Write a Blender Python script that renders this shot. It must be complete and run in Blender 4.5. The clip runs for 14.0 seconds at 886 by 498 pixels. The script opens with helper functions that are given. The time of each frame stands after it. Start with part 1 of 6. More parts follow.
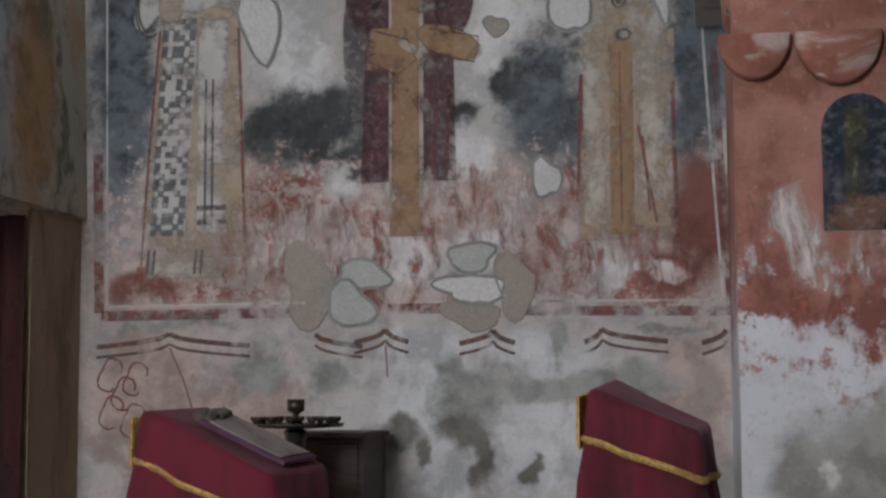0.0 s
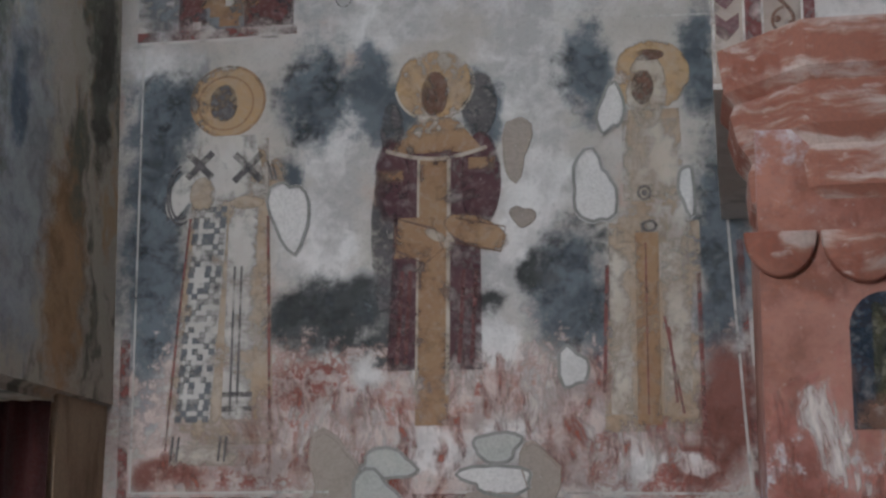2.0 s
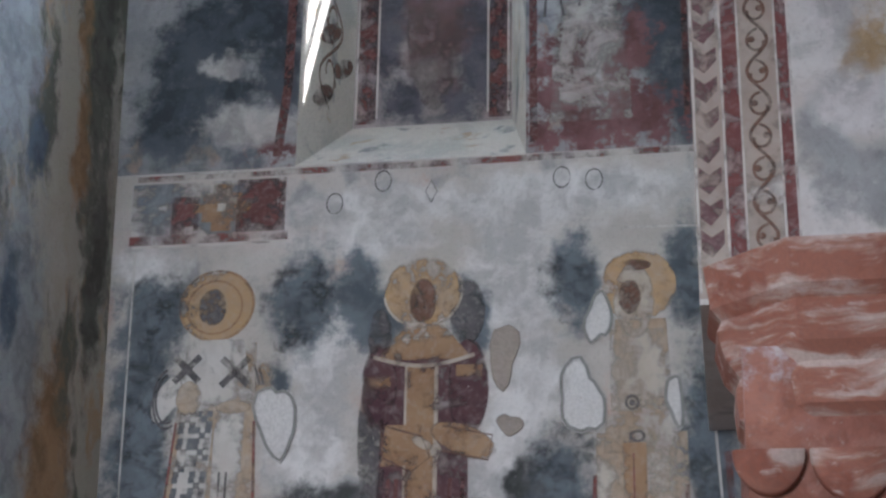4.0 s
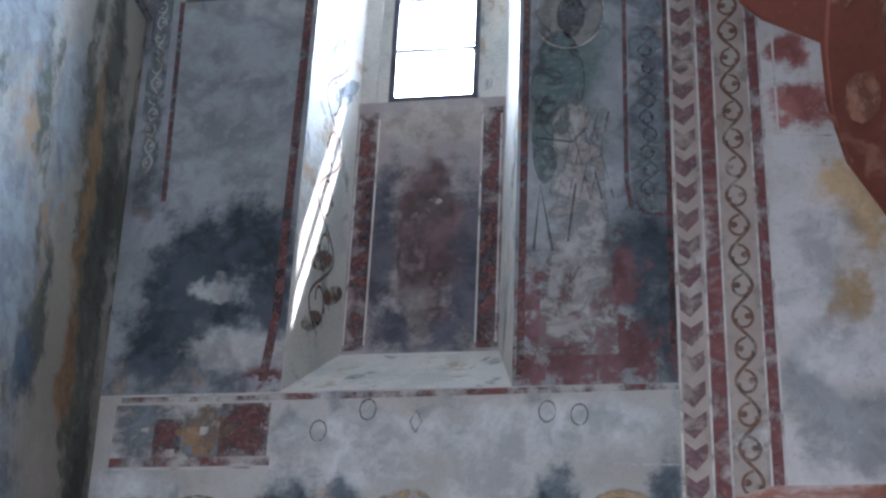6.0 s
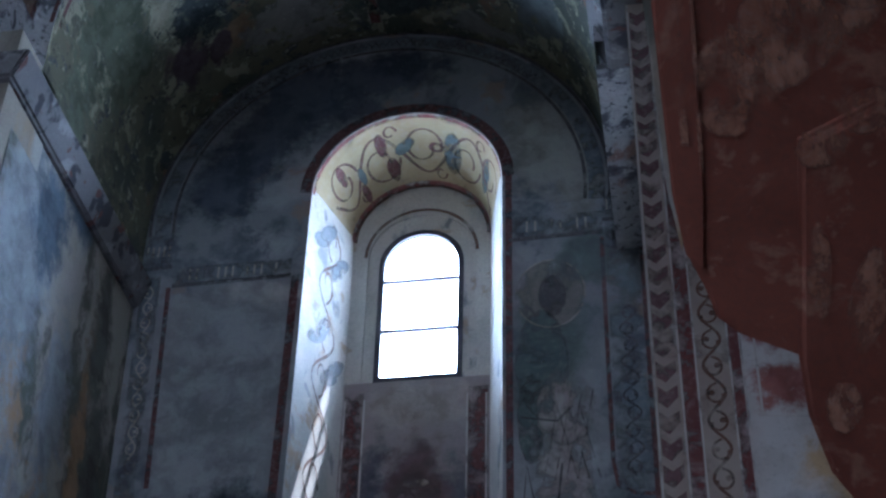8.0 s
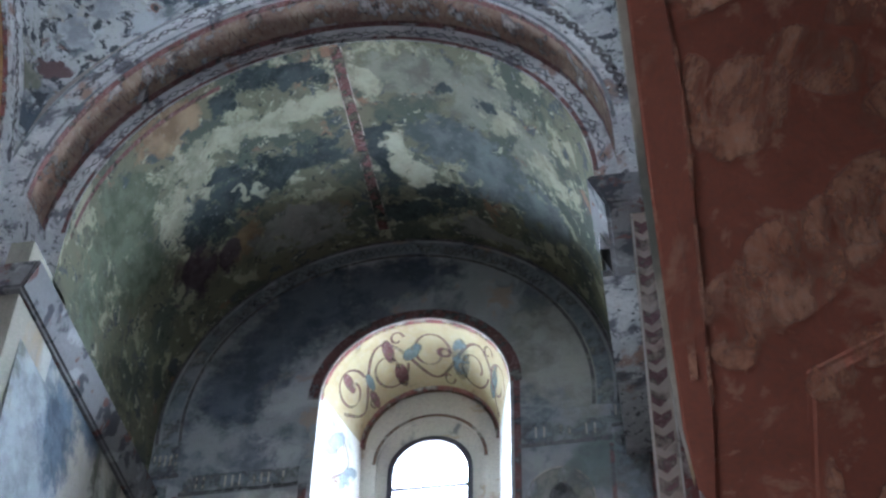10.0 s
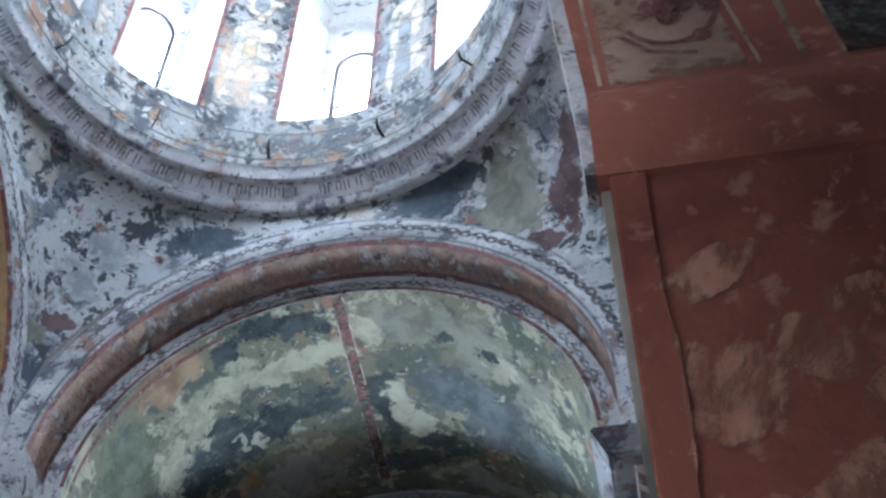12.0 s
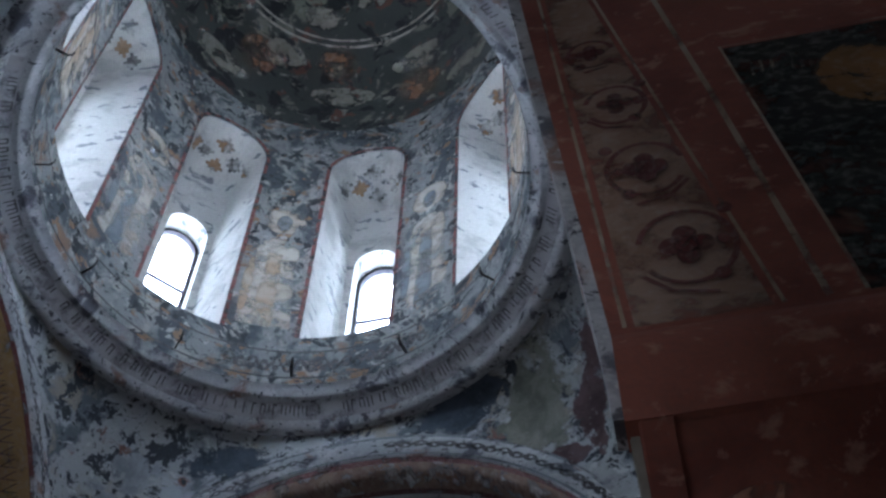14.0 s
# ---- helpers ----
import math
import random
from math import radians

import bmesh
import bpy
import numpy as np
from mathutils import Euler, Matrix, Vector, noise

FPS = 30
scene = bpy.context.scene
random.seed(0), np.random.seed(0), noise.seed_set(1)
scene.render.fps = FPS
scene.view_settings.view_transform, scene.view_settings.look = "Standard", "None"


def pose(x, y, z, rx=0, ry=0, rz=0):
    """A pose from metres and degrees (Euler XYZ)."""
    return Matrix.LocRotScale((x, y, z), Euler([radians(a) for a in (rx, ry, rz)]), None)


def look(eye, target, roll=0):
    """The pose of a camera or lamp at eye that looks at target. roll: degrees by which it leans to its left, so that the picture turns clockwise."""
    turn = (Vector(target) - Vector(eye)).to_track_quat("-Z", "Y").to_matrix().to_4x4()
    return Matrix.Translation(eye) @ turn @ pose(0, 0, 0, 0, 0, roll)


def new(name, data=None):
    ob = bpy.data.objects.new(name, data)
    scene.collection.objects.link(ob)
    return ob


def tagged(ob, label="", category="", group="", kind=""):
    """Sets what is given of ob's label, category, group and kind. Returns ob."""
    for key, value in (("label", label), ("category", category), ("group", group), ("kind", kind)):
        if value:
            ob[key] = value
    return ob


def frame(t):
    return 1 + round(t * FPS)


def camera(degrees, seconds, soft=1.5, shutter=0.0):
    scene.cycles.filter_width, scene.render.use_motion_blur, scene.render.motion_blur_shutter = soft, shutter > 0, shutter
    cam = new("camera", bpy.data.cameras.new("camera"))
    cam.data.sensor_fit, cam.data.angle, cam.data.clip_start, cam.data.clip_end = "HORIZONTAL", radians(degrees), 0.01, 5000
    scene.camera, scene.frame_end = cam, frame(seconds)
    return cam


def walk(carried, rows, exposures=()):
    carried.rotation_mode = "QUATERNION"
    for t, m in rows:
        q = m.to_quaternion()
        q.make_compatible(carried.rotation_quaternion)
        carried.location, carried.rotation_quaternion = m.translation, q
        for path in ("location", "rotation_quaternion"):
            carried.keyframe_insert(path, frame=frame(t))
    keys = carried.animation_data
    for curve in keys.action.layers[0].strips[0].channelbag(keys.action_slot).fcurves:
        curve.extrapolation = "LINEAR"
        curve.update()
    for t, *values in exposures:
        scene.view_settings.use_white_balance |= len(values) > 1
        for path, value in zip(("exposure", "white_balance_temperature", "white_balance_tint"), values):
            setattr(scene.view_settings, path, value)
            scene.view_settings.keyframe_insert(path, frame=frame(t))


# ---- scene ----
EXPO = [(0.0, 2.5, 6300, 12), (2.0, 2.6, 6200, 12), (3.5, 2.8, 6000, 13), (6.0, 2.6, 5550, 13), (6.75, 2.1, 5300, 14), (7.5, 1.15, 4950, 14), (10.0, 2.25, 5700, 10), (11.0, 3.0, 5750, 10), (12.5, 2.25, 5500, 12), (14.0, 0.85, 5500, 12)]

REACHED = 0.45                          # the camera is held at arm's length and swings up round the shoulder
SHOULDER = (0.0776, -0.4411, 1.2569)


def aim(yaw, pitch, roll):
    """Heading, tilt and lean in degrees; the eye rides on the arc of the arm."""
    turn = pose(0, 0, 0, 90 + pitch, 0, yaw)
    eye = Vector(SHOULDER) + turn.to_3x3() @ Vector((0, 0, -REACHED))
    return pose(*eye, 90 + pitch, 0, yaw) @ pose(0, 0, 0, 0, 0, roll)


cam = camera(32.38, 14.0, soft=2.6)
PATH = [(0, aim(10.01, 5.60, -0.23)),
        (0.5, aim(10.13, 7.46, -0.30)),
        (1, aim(10.17, 8.84, -0.43)),
        (1.5, aim(10.36, 10.39, 0.22)),
        (2, aim(10.96, 12.26, 0.43)),
        (2.5, aim(11.20, 13.34, 0.41)),
        (3, aim(10.94, 15.61, 0.20)),
        (3.5, aim(10.78, 17.70, 0.53)),
        (6, aim(10.37, 27.75, 2.71)),
        (6.5, aim(10.27, 30.33, 2.82)),
        (7, aim(10.13, 33.04, 2.26)),
        (7.5, aim(10.11, 35.57, 1.85)),
        (10, aim(10.81, 45.10, 1.64)),
        (10.5, aim(10.82, 47.24, 2.30)),
        (11, aim(10.74, 49.60, 2.74)),
        (11.5, aim(10.74, 51.79, 1.93)),
        (12, aim(11.30, 54.00, 1.64)),
        (12.5, aim(12.25, 55.95, 1.81)),
        (13, aim(12.90, 57.93, 2.14)),
        (13.5, aim(13.16, 60.15, 2.16)),
        (14, aim(13.31, 61.66, 2.14))]
walk(cam, PATH, exposures=EXPO)

# ---- light ----
world = bpy.data.worlds.new("sky")
scene.world = world
world.use_nodes = True
wn = world.node_tree.nodes
sky = wn.new("ShaderNodeTexSky")
sky.sky_type, sky.sun_disc, sky.sun_elevation, sky.sun_rotation = "NISHITA", False, radians(65), radians(50)
wn["Background"].inputs["Strength"].default_value = 0.15
world.node_tree.links.new(sky.outputs["Color"], wn["Background"].inputs["Color"])


def lamp(name, kind, energy, m, colour=(1, 1, 1), size=1.0, size_y=1.0):
    data = bpy.data.lights.new(name, kind)
    data.energy, data.color = energy, colour
    if kind == "AREA":
        data.shape, data.size, data.size_y = "RECTANGLE", size, size_y
    ob = new(name, data)
    ob.matrix_world = m
    return ob


SUN_WAY = Vector((-1.42, -1.0, -3.35)).normalized()
sun = lamp("sun", "SUN", 5.0, SUN_WAY.to_track_quat("-Z", "Y").to_matrix().to_4x4(), (1, 0.96, 0.9))
sun.data.angle = radians(0.6)
COOL = (0.72, 0.86, 1.0)
GLOW_NORTH, GLOW_DRUM = 10.0, 8.0
# daylight in the north niche's window; nave and west lamps are added for unseen, unbuilt windows
lamp("daylight_north", "AREA", 11, look((-1.5, 7.7, 7.2), (-1.5, 0, 4.6)), COOL, 0.46, 0.95)
lamp("daylight_fill_nave", "AREA", 120, look((-3.0, -5.9, 4.2), (-2.0, 5, 2.2)), (0.95, 0.97, 1.0), 2.2, 3.0)
lamp("daylight_fill_west", "AREA", 10, look((-7.7, 2.6, 4.8), (-1, 3.4, 4.5)), (0.95, 0.97, 1.0), 1.4, 2.4)


# ---- materials ----
def nodes_of(name):
    m = bpy.data.materials.new(name)
    m.use_nodes = True
    t = m.node_tree
    b = t.nodes["Principled BSDF"]
    b.inputs["Specular IOR Level"].default_value = 0.25
    return m, t, b


def coords(t, scale=1.0, warp=0.0):
    """World-sized coordinates, bent by a noise where warp is given."""
    tc = t.nodes.new("ShaderNodeNewGeometry")
    out = tc.outputs["Position"]
    if warp:
        n = t.nodes.new("ShaderNodeTexNoise")
        n.inputs["Scale"].default_value = 2.2
        n.inputs["Detail"].default_value = 3
        t.links.new(out, n.inputs["Vector"])
        mix = t.nodes.new("ShaderNodeVectorMath")
        mix.operation = "MULTIPLY_ADD"
        mix.inputs[1].default_value = (warp, warp, warp)
        t.links.new(n.outputs["Color"], mix.inputs[0])
        t.links.new(out, mix.inputs[2])
        out = mix.outputs[0]
    return out


def noise_mask(t, vec, scale, lo, hi, detail=6.0, rough=0.6, stretch=None):
    if stretch:
        mp = t.nodes.new("ShaderNodeMapping")
        mp.inputs["Scale"].default_value = stretch
        t.links.new(vec, mp.inputs["Vector"])
        vec = mp.outputs[0]
    n = t.nodes.new("ShaderNodeTexNoise")
    n.inputs["Scale"].default_value, n.inputs["Detail"].default_value, n.inputs["Roughness"].default_value = scale, detail, rough
    t.links.new(vec, n.inputs["Vector"])
    r = t.nodes.new("ShaderNodeMapRange")
    r.interpolation_type = "SMOOTHSTEP"
    r.inputs["From Min"].default_value, r.inputs["From Max"].default_value = lo, hi
    t.links.new(n.outputs["Fac"], r.inputs["Value"])
    return r.outputs[0]


def blend(t, fac, a, b):
    m = t.nodes.new("ShaderNodeMix")
    m.data_type = "RGBA"
    t.links.new(fac, m.inputs["Factor"]) if hasattr(fac, "links") else setattr(m.inputs["Factor"], "default_value", fac)
    for k, c in (("A", a), ("B", b)):
        sock = [i for i in m.inputs if i.name == k and i.type == "RGBA"][0]
        if isinstance(c, tuple):
            sock.default_value = (*c, 1)
        else:
            t.links.new(c, sock)
    return [o for o in m.outputs if o.type == "RGBA"][0]


def relief(t, b, vec, scale, height, strength=0.5):
    n = t.nodes.new("ShaderNodeTexNoise")
    n.inputs["Scale"].default_value, n.inputs["Detail"].default_value = scale, 8
    t.links.new(vec, n.inputs["Vector"])
    bump = t.nodes.new("ShaderNodeBump")
    bump.inputs["Distance"].default_value, bump.inputs["Strength"].default_value = height, strength
    t.links.new(n.outputs["Fac"], bump.inputs["Height"])
    t.links.new(bump.outputs[0], b.inputs["Normal"])


def surface(name, base, layers, rough=0.85, bump=0.006, grain=22.0, warp=0.25, metal=0.0):
    """A base colour and layers of (colour, noise scale, from, to, stretch) laid over it."""
    m, t, b = nodes_of(name)
    v = coords(t, warp=warp)
    c = base
    for colour, scale, lo, hi, stretch in layers:
        c = blend(t, noise_mask(t, v, scale, lo, hi, stretch=stretch), c, colour)
    fine = noise_mask(t, v, grain * 3, 0.3, 0.75)
    c = blend(t, fine, c, blend(t, 0.25, c, (0.08, 0.075, 0.07)))
    t.links.new(c, b.inputs["Base Color"])
    b.inputs["Roughness"].default_value, b.inputs["Metallic"].default_value = rough, metal
    relief(t, b, v, grain, bump)
    return m


def worn(name, c1, c2, keep=0.35, scale=5.0, stretch=None, soft=0.12):
    """Old paint: flaked by a noise, more so towards the rim of its patch (attribute rim: 0 at the rim, 1 inside)."""
    m, t, b = nodes_of(name)
    v = coords(t, warp=0.2)
    c = blend(t, noise_mask(t, v, scale * 0.8, 0.35, 0.65, stretch=stretch), c1, c2)
    c = blend(t, noise_mask(t, v, scale * 5, 0.45, 0.8), c, blend(t, 0.35, c, (0.5, 0.47, 0.43)))
    t.links.new(c, b.inputs["Base Color"])
    b.inputs["Roughness"].default_value = 0.85
    relief(t, b, v, 25, 0.004)
    at = t.nodes.new("ShaderNodeAttribute")
    at.attribute_name = "rim"
    n = noise_mask(t, v, scale, 0.2, 0.8, detail=7, rough=0.66, stretch=stretch)
    s = t.nodes.new("ShaderNodeMath")
    s.operation = "MULTIPLY_ADD"
    s.inputs[1].default_value = 0.5
    t.links.new(at.outputs["Fac"], s.inputs[0])
    t.links.new(n, s.inputs[2])
    r = t.nodes.new("ShaderNodeMapRange")
    r.interpolation_type = "SMOOTHSTEP"
    edge = 1.27 - 0.62 * keep
    r.inputs["From Min"].default_value, r.inputs["From Max"].default_value = edge - soft - 0.26, edge + soft + 0.2
    r.inputs["To Max"].default_value = 0.88
    t.links.new(s.outputs[0], r.inputs["Value"])
    t.links.new(r.outputs[0], b.inputs["Alpha"])
    return m


PLASTER = surface("old_plaster", (0.46, 0.43, 0.4), [((0.56, 0.54, 0.52), 1.3, 0.42, 0.62, None), ((0.3, 0.29, 0.27), 2.1, 0.55, 0.75, None),
                                                     ((0.5, 0.36, 0.28), 1.7, 0.6, 0.8, None)])
STREAKED = surface("streaked_plaster", (0.36, 0.33, 0.27), [((0.5, 0.49, 0.47), 1.2, 0.5, 0.66, (1, 1, 0.35)), ((0.14, 0.15, 0.13), 1.9, 0.5, 0.7, (1.5, 1.5, 0.3)),
                                                            ((0.42, 0.3, 0.17), 2.3, 0.58, 0.72, (1, 1, 0.3))])
STONE = surface("stone_paving", (0.3, 0.27, 0.24), [((0.22, 0.2, 0.18), 2.0, 0.4, 0.7, None)])


def fresco(name, base, layers, blobs, axes=(0, 2), rough=0.85, warp=0.16, grain=20.0, bump=0.006, soft=0.42):
    """Old wall painting: noise layers, then soft ragged patches (colour, rag, [(u, v, ru, rv), ...]) placed along two world axes."""
    m, t, b = nodes_of(name)
    raw = coords(t)
    v = coords(t, warp=warp)
    fine = t.nodes.new("ShaderNodeTexNoise")
    fine.inputs["Scale"].default_value, fine.inputs["Detail"].default_value = 6.5, 5
    t.links.new(raw, fine.inputs["Vector"])
    bend = t.nodes.new("ShaderNodeVectorMath")
    bend.operation = "MULTIPLY_ADD"
    bend.inputs[1].default_value = (0.22, 0.22, 0.22)
    t.links.new(fine.outputs["Color"], bend.inputs[0])
    t.links.new(v, bend.inputs[2])
    v = bend.outputs[0]
    c = base
    for colour, scale, lo, hi, stretch in layers:
        c = blend(t, noise_mask(t, v, scale, lo, hi, stretch=stretch), c, colour)
    fleck = t.nodes.new("ShaderNodeTexNoise")
    fleck.inputs["Scale"].default_value, fleck.inputs["Detail"].default_value, fleck.inputs["Roughness"].default_value = 9.0, 8, 0.72
    t.links.new(raw, fleck.inputs["Vector"])
    shift = t.nodes.new("ShaderNodeMath")
    shift.operation = "SUBTRACT"
    shift.inputs[1].default_value = 0.5
    t.links.new(fleck.outputs["Fac"], shift.inputs[0])
    off = warp * 0.5 + 0.11
    for colour, rag, spots in blobs:
        grainy = t.nodes.new("ShaderNodeMath")
        grainy.operation = "MULTIPLY"
        grainy.inputs[1].default_value = rag * 2.0
        t.links.new(shift.outputs[0], grainy.inputs[0])
        tone = blend(t, noise_mask(t, v, 4.5, 0.36, 0.64), tuple(0.62 * k for k in colour), tuple(1.0 * k + 0.02 for k in colour))
        tone = blend(t, noise_mask(t, raw, 12.0, 0.5, 0.72), tone, tuple(0.84 * k + 0.035 for k in colour))
        for u0, v0, ru, rv in spots:
            k, o = [0.0] * 3, [0.0] * 3
            for ax, cc, rr in ((axes[0], u0, ru), (axes[1], v0, rv)):
                k[ax], o[ax] = 1 / rr, -(cc + off) / rr
            f = t.nodes.new("ShaderNodeVectorMath")
            f.operation = "MULTIPLY_ADD"
            f.inputs[1].default_value, f.inputs[2].default_value = k, o
            t.links.new(v, f.inputs[0])
            ln = t.nodes.new("ShaderNodeVectorMath")
            ln.operation = "LENGTH"
            t.links.new(f.outputs[0], ln.inputs[0])
            ad = t.nodes.new("ShaderNodeMath")
            t.links.new(ln.outputs["Value"], ad.inputs[0])
            t.links.new(grainy.outputs[0], ad.inputs[1])
            r = t.nodes.new("ShaderNodeMapRange")
            r.interpolation_type = "SMOOTHSTEP"
            r.inputs["From Min"].default_value, r.inputs["From Max"].default_value = 1.02 + soft, 1.02 - soft
            t.links.new(ad.outputs[0], r.inputs["Value"])
            c = blend(t, r.outputs[0], c, tone)
    c = blend(t, noise_mask(t, raw, 55.0, 0.5, 0.8), c, blend(t, 0.3, c, (0.1, 0.09, 0.085)))
    c = blend(t, noise_mask(t, raw, 38.0, 0.6, 0.78), c, blend(t, 0.3, c, (0.6, 0.58, 0.55)))
    t.links.new(c, b.inputs["Base Color"])
    b.inputs["Roughness"].default_value = rough
    relief(t, b, raw, grain, bump)
    return m


BLUE, DUSK, RUST, LIME = (0.13, 0.155, 0.175), (0.075, 0.08, 0.078), (0.3, 0.1, 0.075), (0.67, 0.655, 0.63)
MORTAR, SKIM, OLIVE = (0.36, 0.31, 0.265), (0.47, 0.475, 0.44), (0.2, 0.185, 0.155)
BROWN = (0.2, 0.075, 0.055)
NORTH_LOW = fresco("north_wall_fresco_lower", (0.44, 0.41, 0.37), [((0.54, 0.515, 0.48), 1.6, 0.4, 0.62, None), ((0.3, 0.3, 0.3), 2.6, 0.52, 0.66, None), ((0.5, 0.36, 0.29), 2.2, 0.58, 0.72, None)], [
    (LIME, 0.9, [(-1.95, 2.97, 0.2, 0.33), (-1.89, 3.45, 0.19, 0.23), (-1.02, 2.91, 0.14, 0.32), (-0.96, 3.78, 0.24, 0.34), (-0.91, 3.26, 0.18, 0.25),
                 (-1.73, 4.02, 0.36, 0.1), (-0.8, 4.2, 0.7, 0.14), (-1.7, 4.2, 0.35, 0.13)]),
    (BLUE, 1.1, [(-2.84, 3.0, 0.15, 0.98), (-2.8, 3.71, 0.2, 0.27), (-2.01, 3.71, 0.16, 0.25), (-1.74, 3.73, 0.12, 0.22), (-1.17, 3.59, 0.08, 0.2), (-0.11, 3.76, 0.11, 0.26),
                 (-0.67, 3.76, 0.11, 0.25), (-0.06, 2.82, 0.13, 0.5), (-0.76, 2.65, 0.17, 0.32), (-0.62, 2.44, 0.06, 0.16), (-1.63, 3.58, 0.09, 0.17), (-2.15, 3.29, 0.07, 0.13)]),
    (DUSK, 1.0, [(-2.02, 2.58, 0.23, 0.18), (-1.79, 2.65, 0.17, 0.12), (-1.67, 2.43, 0.15, 0.15), (-1.13, 2.64, 0.08, 0.08), (-0.91, 2.77, 0.07, 0.11), (-1.87, 2.49, 0.1, 0.12), (-1.13, 2.52, 0.09, 0.04)]),
    ((0.46, 0.29, 0.24), 2.6, [(-1.45, 2.05, 1.5, 0.3), (-2.3, 1.9, 0.5, 0.2)]),
    (RUST, 3.2, [(-1.97, 2.25, 0.23, 0.13), (-2.08, 2.09, 0.16, 0.18), (-0.94, 2.15, 0.13, 0.19), (-0.65, 2.02, 0.18, 0.26), (-1.61, 2.08, 0.16, 0.14), (-1.2, 2.18, 0.1, 0.19),
                 (-0.32, 1.81, 0.3, 0.08), (-2.35, 1.79, 0.36, 0.06), (-1.74, 1.92, 0.16, 0.08)]),
    ((0.55, 0.46, 0.42), 5.0, [(-1.5, 2.0, 1.5, 0.26), (-0.8, 2.1, 0.6, 0.22)]),
    (BROWN, 0.6, [(-0.03, 2.12, 0.12, 0.26), (-0.2, 1.9, 0.12, 0.12), (-2.69, 1.82, 0.2, 0.07)]),
    (LIME, 1.2, [(-1.1, 2.45, 0.12, 0.14), (-1.75, 2.3, 0.08, 0.08), (-1.04, 1.97, 0.15, 0.1), (-1.42, 1.92, 0.18, 0.1), (-0.45, 1.89, 0.14, 0.08), (-0.25, 1.9, 0.1, 0.05), (-2.83, 3.93, 0.15, 0.12)]),
    ((0.57, 0.53, 0.5), 0.5, [(-1.4, 1.1, 1.9, 0.57)]),
    ((0.52, 0.4, 0.35), 1.5, [(-2.7, 1.3, 0.3, 0.4), (-2.2, 1.2, 0.3, 0.3), (-0.1, 1.3, 0.16, 0.3)]),
    ((0.64, 0.64, 0.64), 0.7, [(-0.79, 1.07, 0.24, 0.25), (-1.27, 1.25, 0.24, 0.18), (-1.35, 1.51, 0.2, 0.12), (-0.8, 1.5, 0.28, 0.08), (-1.22, 0.94, 0.13, 0.16)]),
    ((0.36, 0.36, 0.33), 0.8, [(-1.78, 1.41, 0.11, 0.09), (-2.14, 1.44, 0.11, 0.1), (-1.09, 1.29, 0.14, 0.15), (-0.67, 1.37, 0.28, 0.07), (-0.33, 1.39, 0.15, 0.08), (-1.19, 1.44, 0.07, 0.05),
                               (-0.7, 1.55, 0.05, 0.08), (-2.57, 1.65, 0.31, 0.03), (-0.18, 1.61, 0.17, 0.03)]),
    (OLIVE, 0.5, [(-1.45, 1.13, 0.09, 0.07), (-1.34, 1.04, 0.04, 0.08), (-1.11, 1.11, 0.14, 0.08), (-1.05, 0.99, 0.05, 0.12), (-0.81, 0.96, 0.03, 0.05)]),
    ((0.36, 0.3, 0.26), 0.5, [(-0.08, 1.35, 0.07, 0.15)]),
])
NORTH_HIGH = fresco("north_wall_fresco_upper", (0.25, 0.26, 0.26), [((0.36, 0.36, 0.36), 2.0, 0.45, 0.62, None), ((0.12, 0.13, 0.15), 2.8, 0.5, 0.64, None), ((0.3, 0.24, 0.2), 3.3, 0.58, 0.68, None)], [
    ((0.36, 0.37, 0.37), 0.8, [(-2.53, 6.35, 0.4, 0.7), (-2.77, 6.0, 0.16, 0.4), (-2.48, 5.65, 0.28, 0.2), (-0.53, 5.3, 0.2, 0.28), (-0.59, 5.69, 0.26, 0.24)]),
    ((0.06, 0.075, 0.09), 1.1, [(-2.66, 5.18, 0.26, 0.28), (-2.38, 5.31, 0.24, 0.25), (-2.76, 4.78, 0.22, 0.32), (-2.16, 5.03, 0.12, 0.26), (-2.46, 4.9, 0.19, 0.14),
                                (-0.24, 5.12, 0.2, 0.28), (-0.11, 4.69, 0.13, 0.28)]),
    ((0.19, 0.085, 0.085), 3.4, [(-0.71, 4.78, 0.16, 0.29), (-0.48, 4.83, 0.11, 0.29), (-0.34, 4.61, 0.18, 0.19), (-2.14, 4.52, 0.18, 0.06), (-0.59, 4.55, 0.28, 0.12), (-0.34, 5.0, 0.08, 0.23)]),
    ((0.17, 0.2, 0.19), 0.9, [(-0.63, 6.4, 0.17, 0.35), (-0.74, 6.07, 0.12, 0.23), (-0.4, 6.98, 0.13, 0.2)]),
    ((0.47, 0.45, 0.43), 1.2, [(-2.3, 4.68, 0.3, 0.12), (-2.5, 5.02, 0.12, 0.07), (-0.5, 4.95, 0.06, 0.2), (-2.3, 6.9, 0.25, 0.07)]),
    ((0.08, 0.095, 0.12), 1.1, [(-2.19, 8.45, 0.43, 0.33), (-2.46, 8.13, 0.23, 0.31), (-1.65, 8.63, 0.4, 0.18), (-2.65, 7.76, 0.23, 0.3)]),
    ((0.33, 0.32, 0.28), 1.1, [(-0.68, 7.9, 0.27, 0.36), (-0.44, 7.64, 0.14, 0.37)]),
])
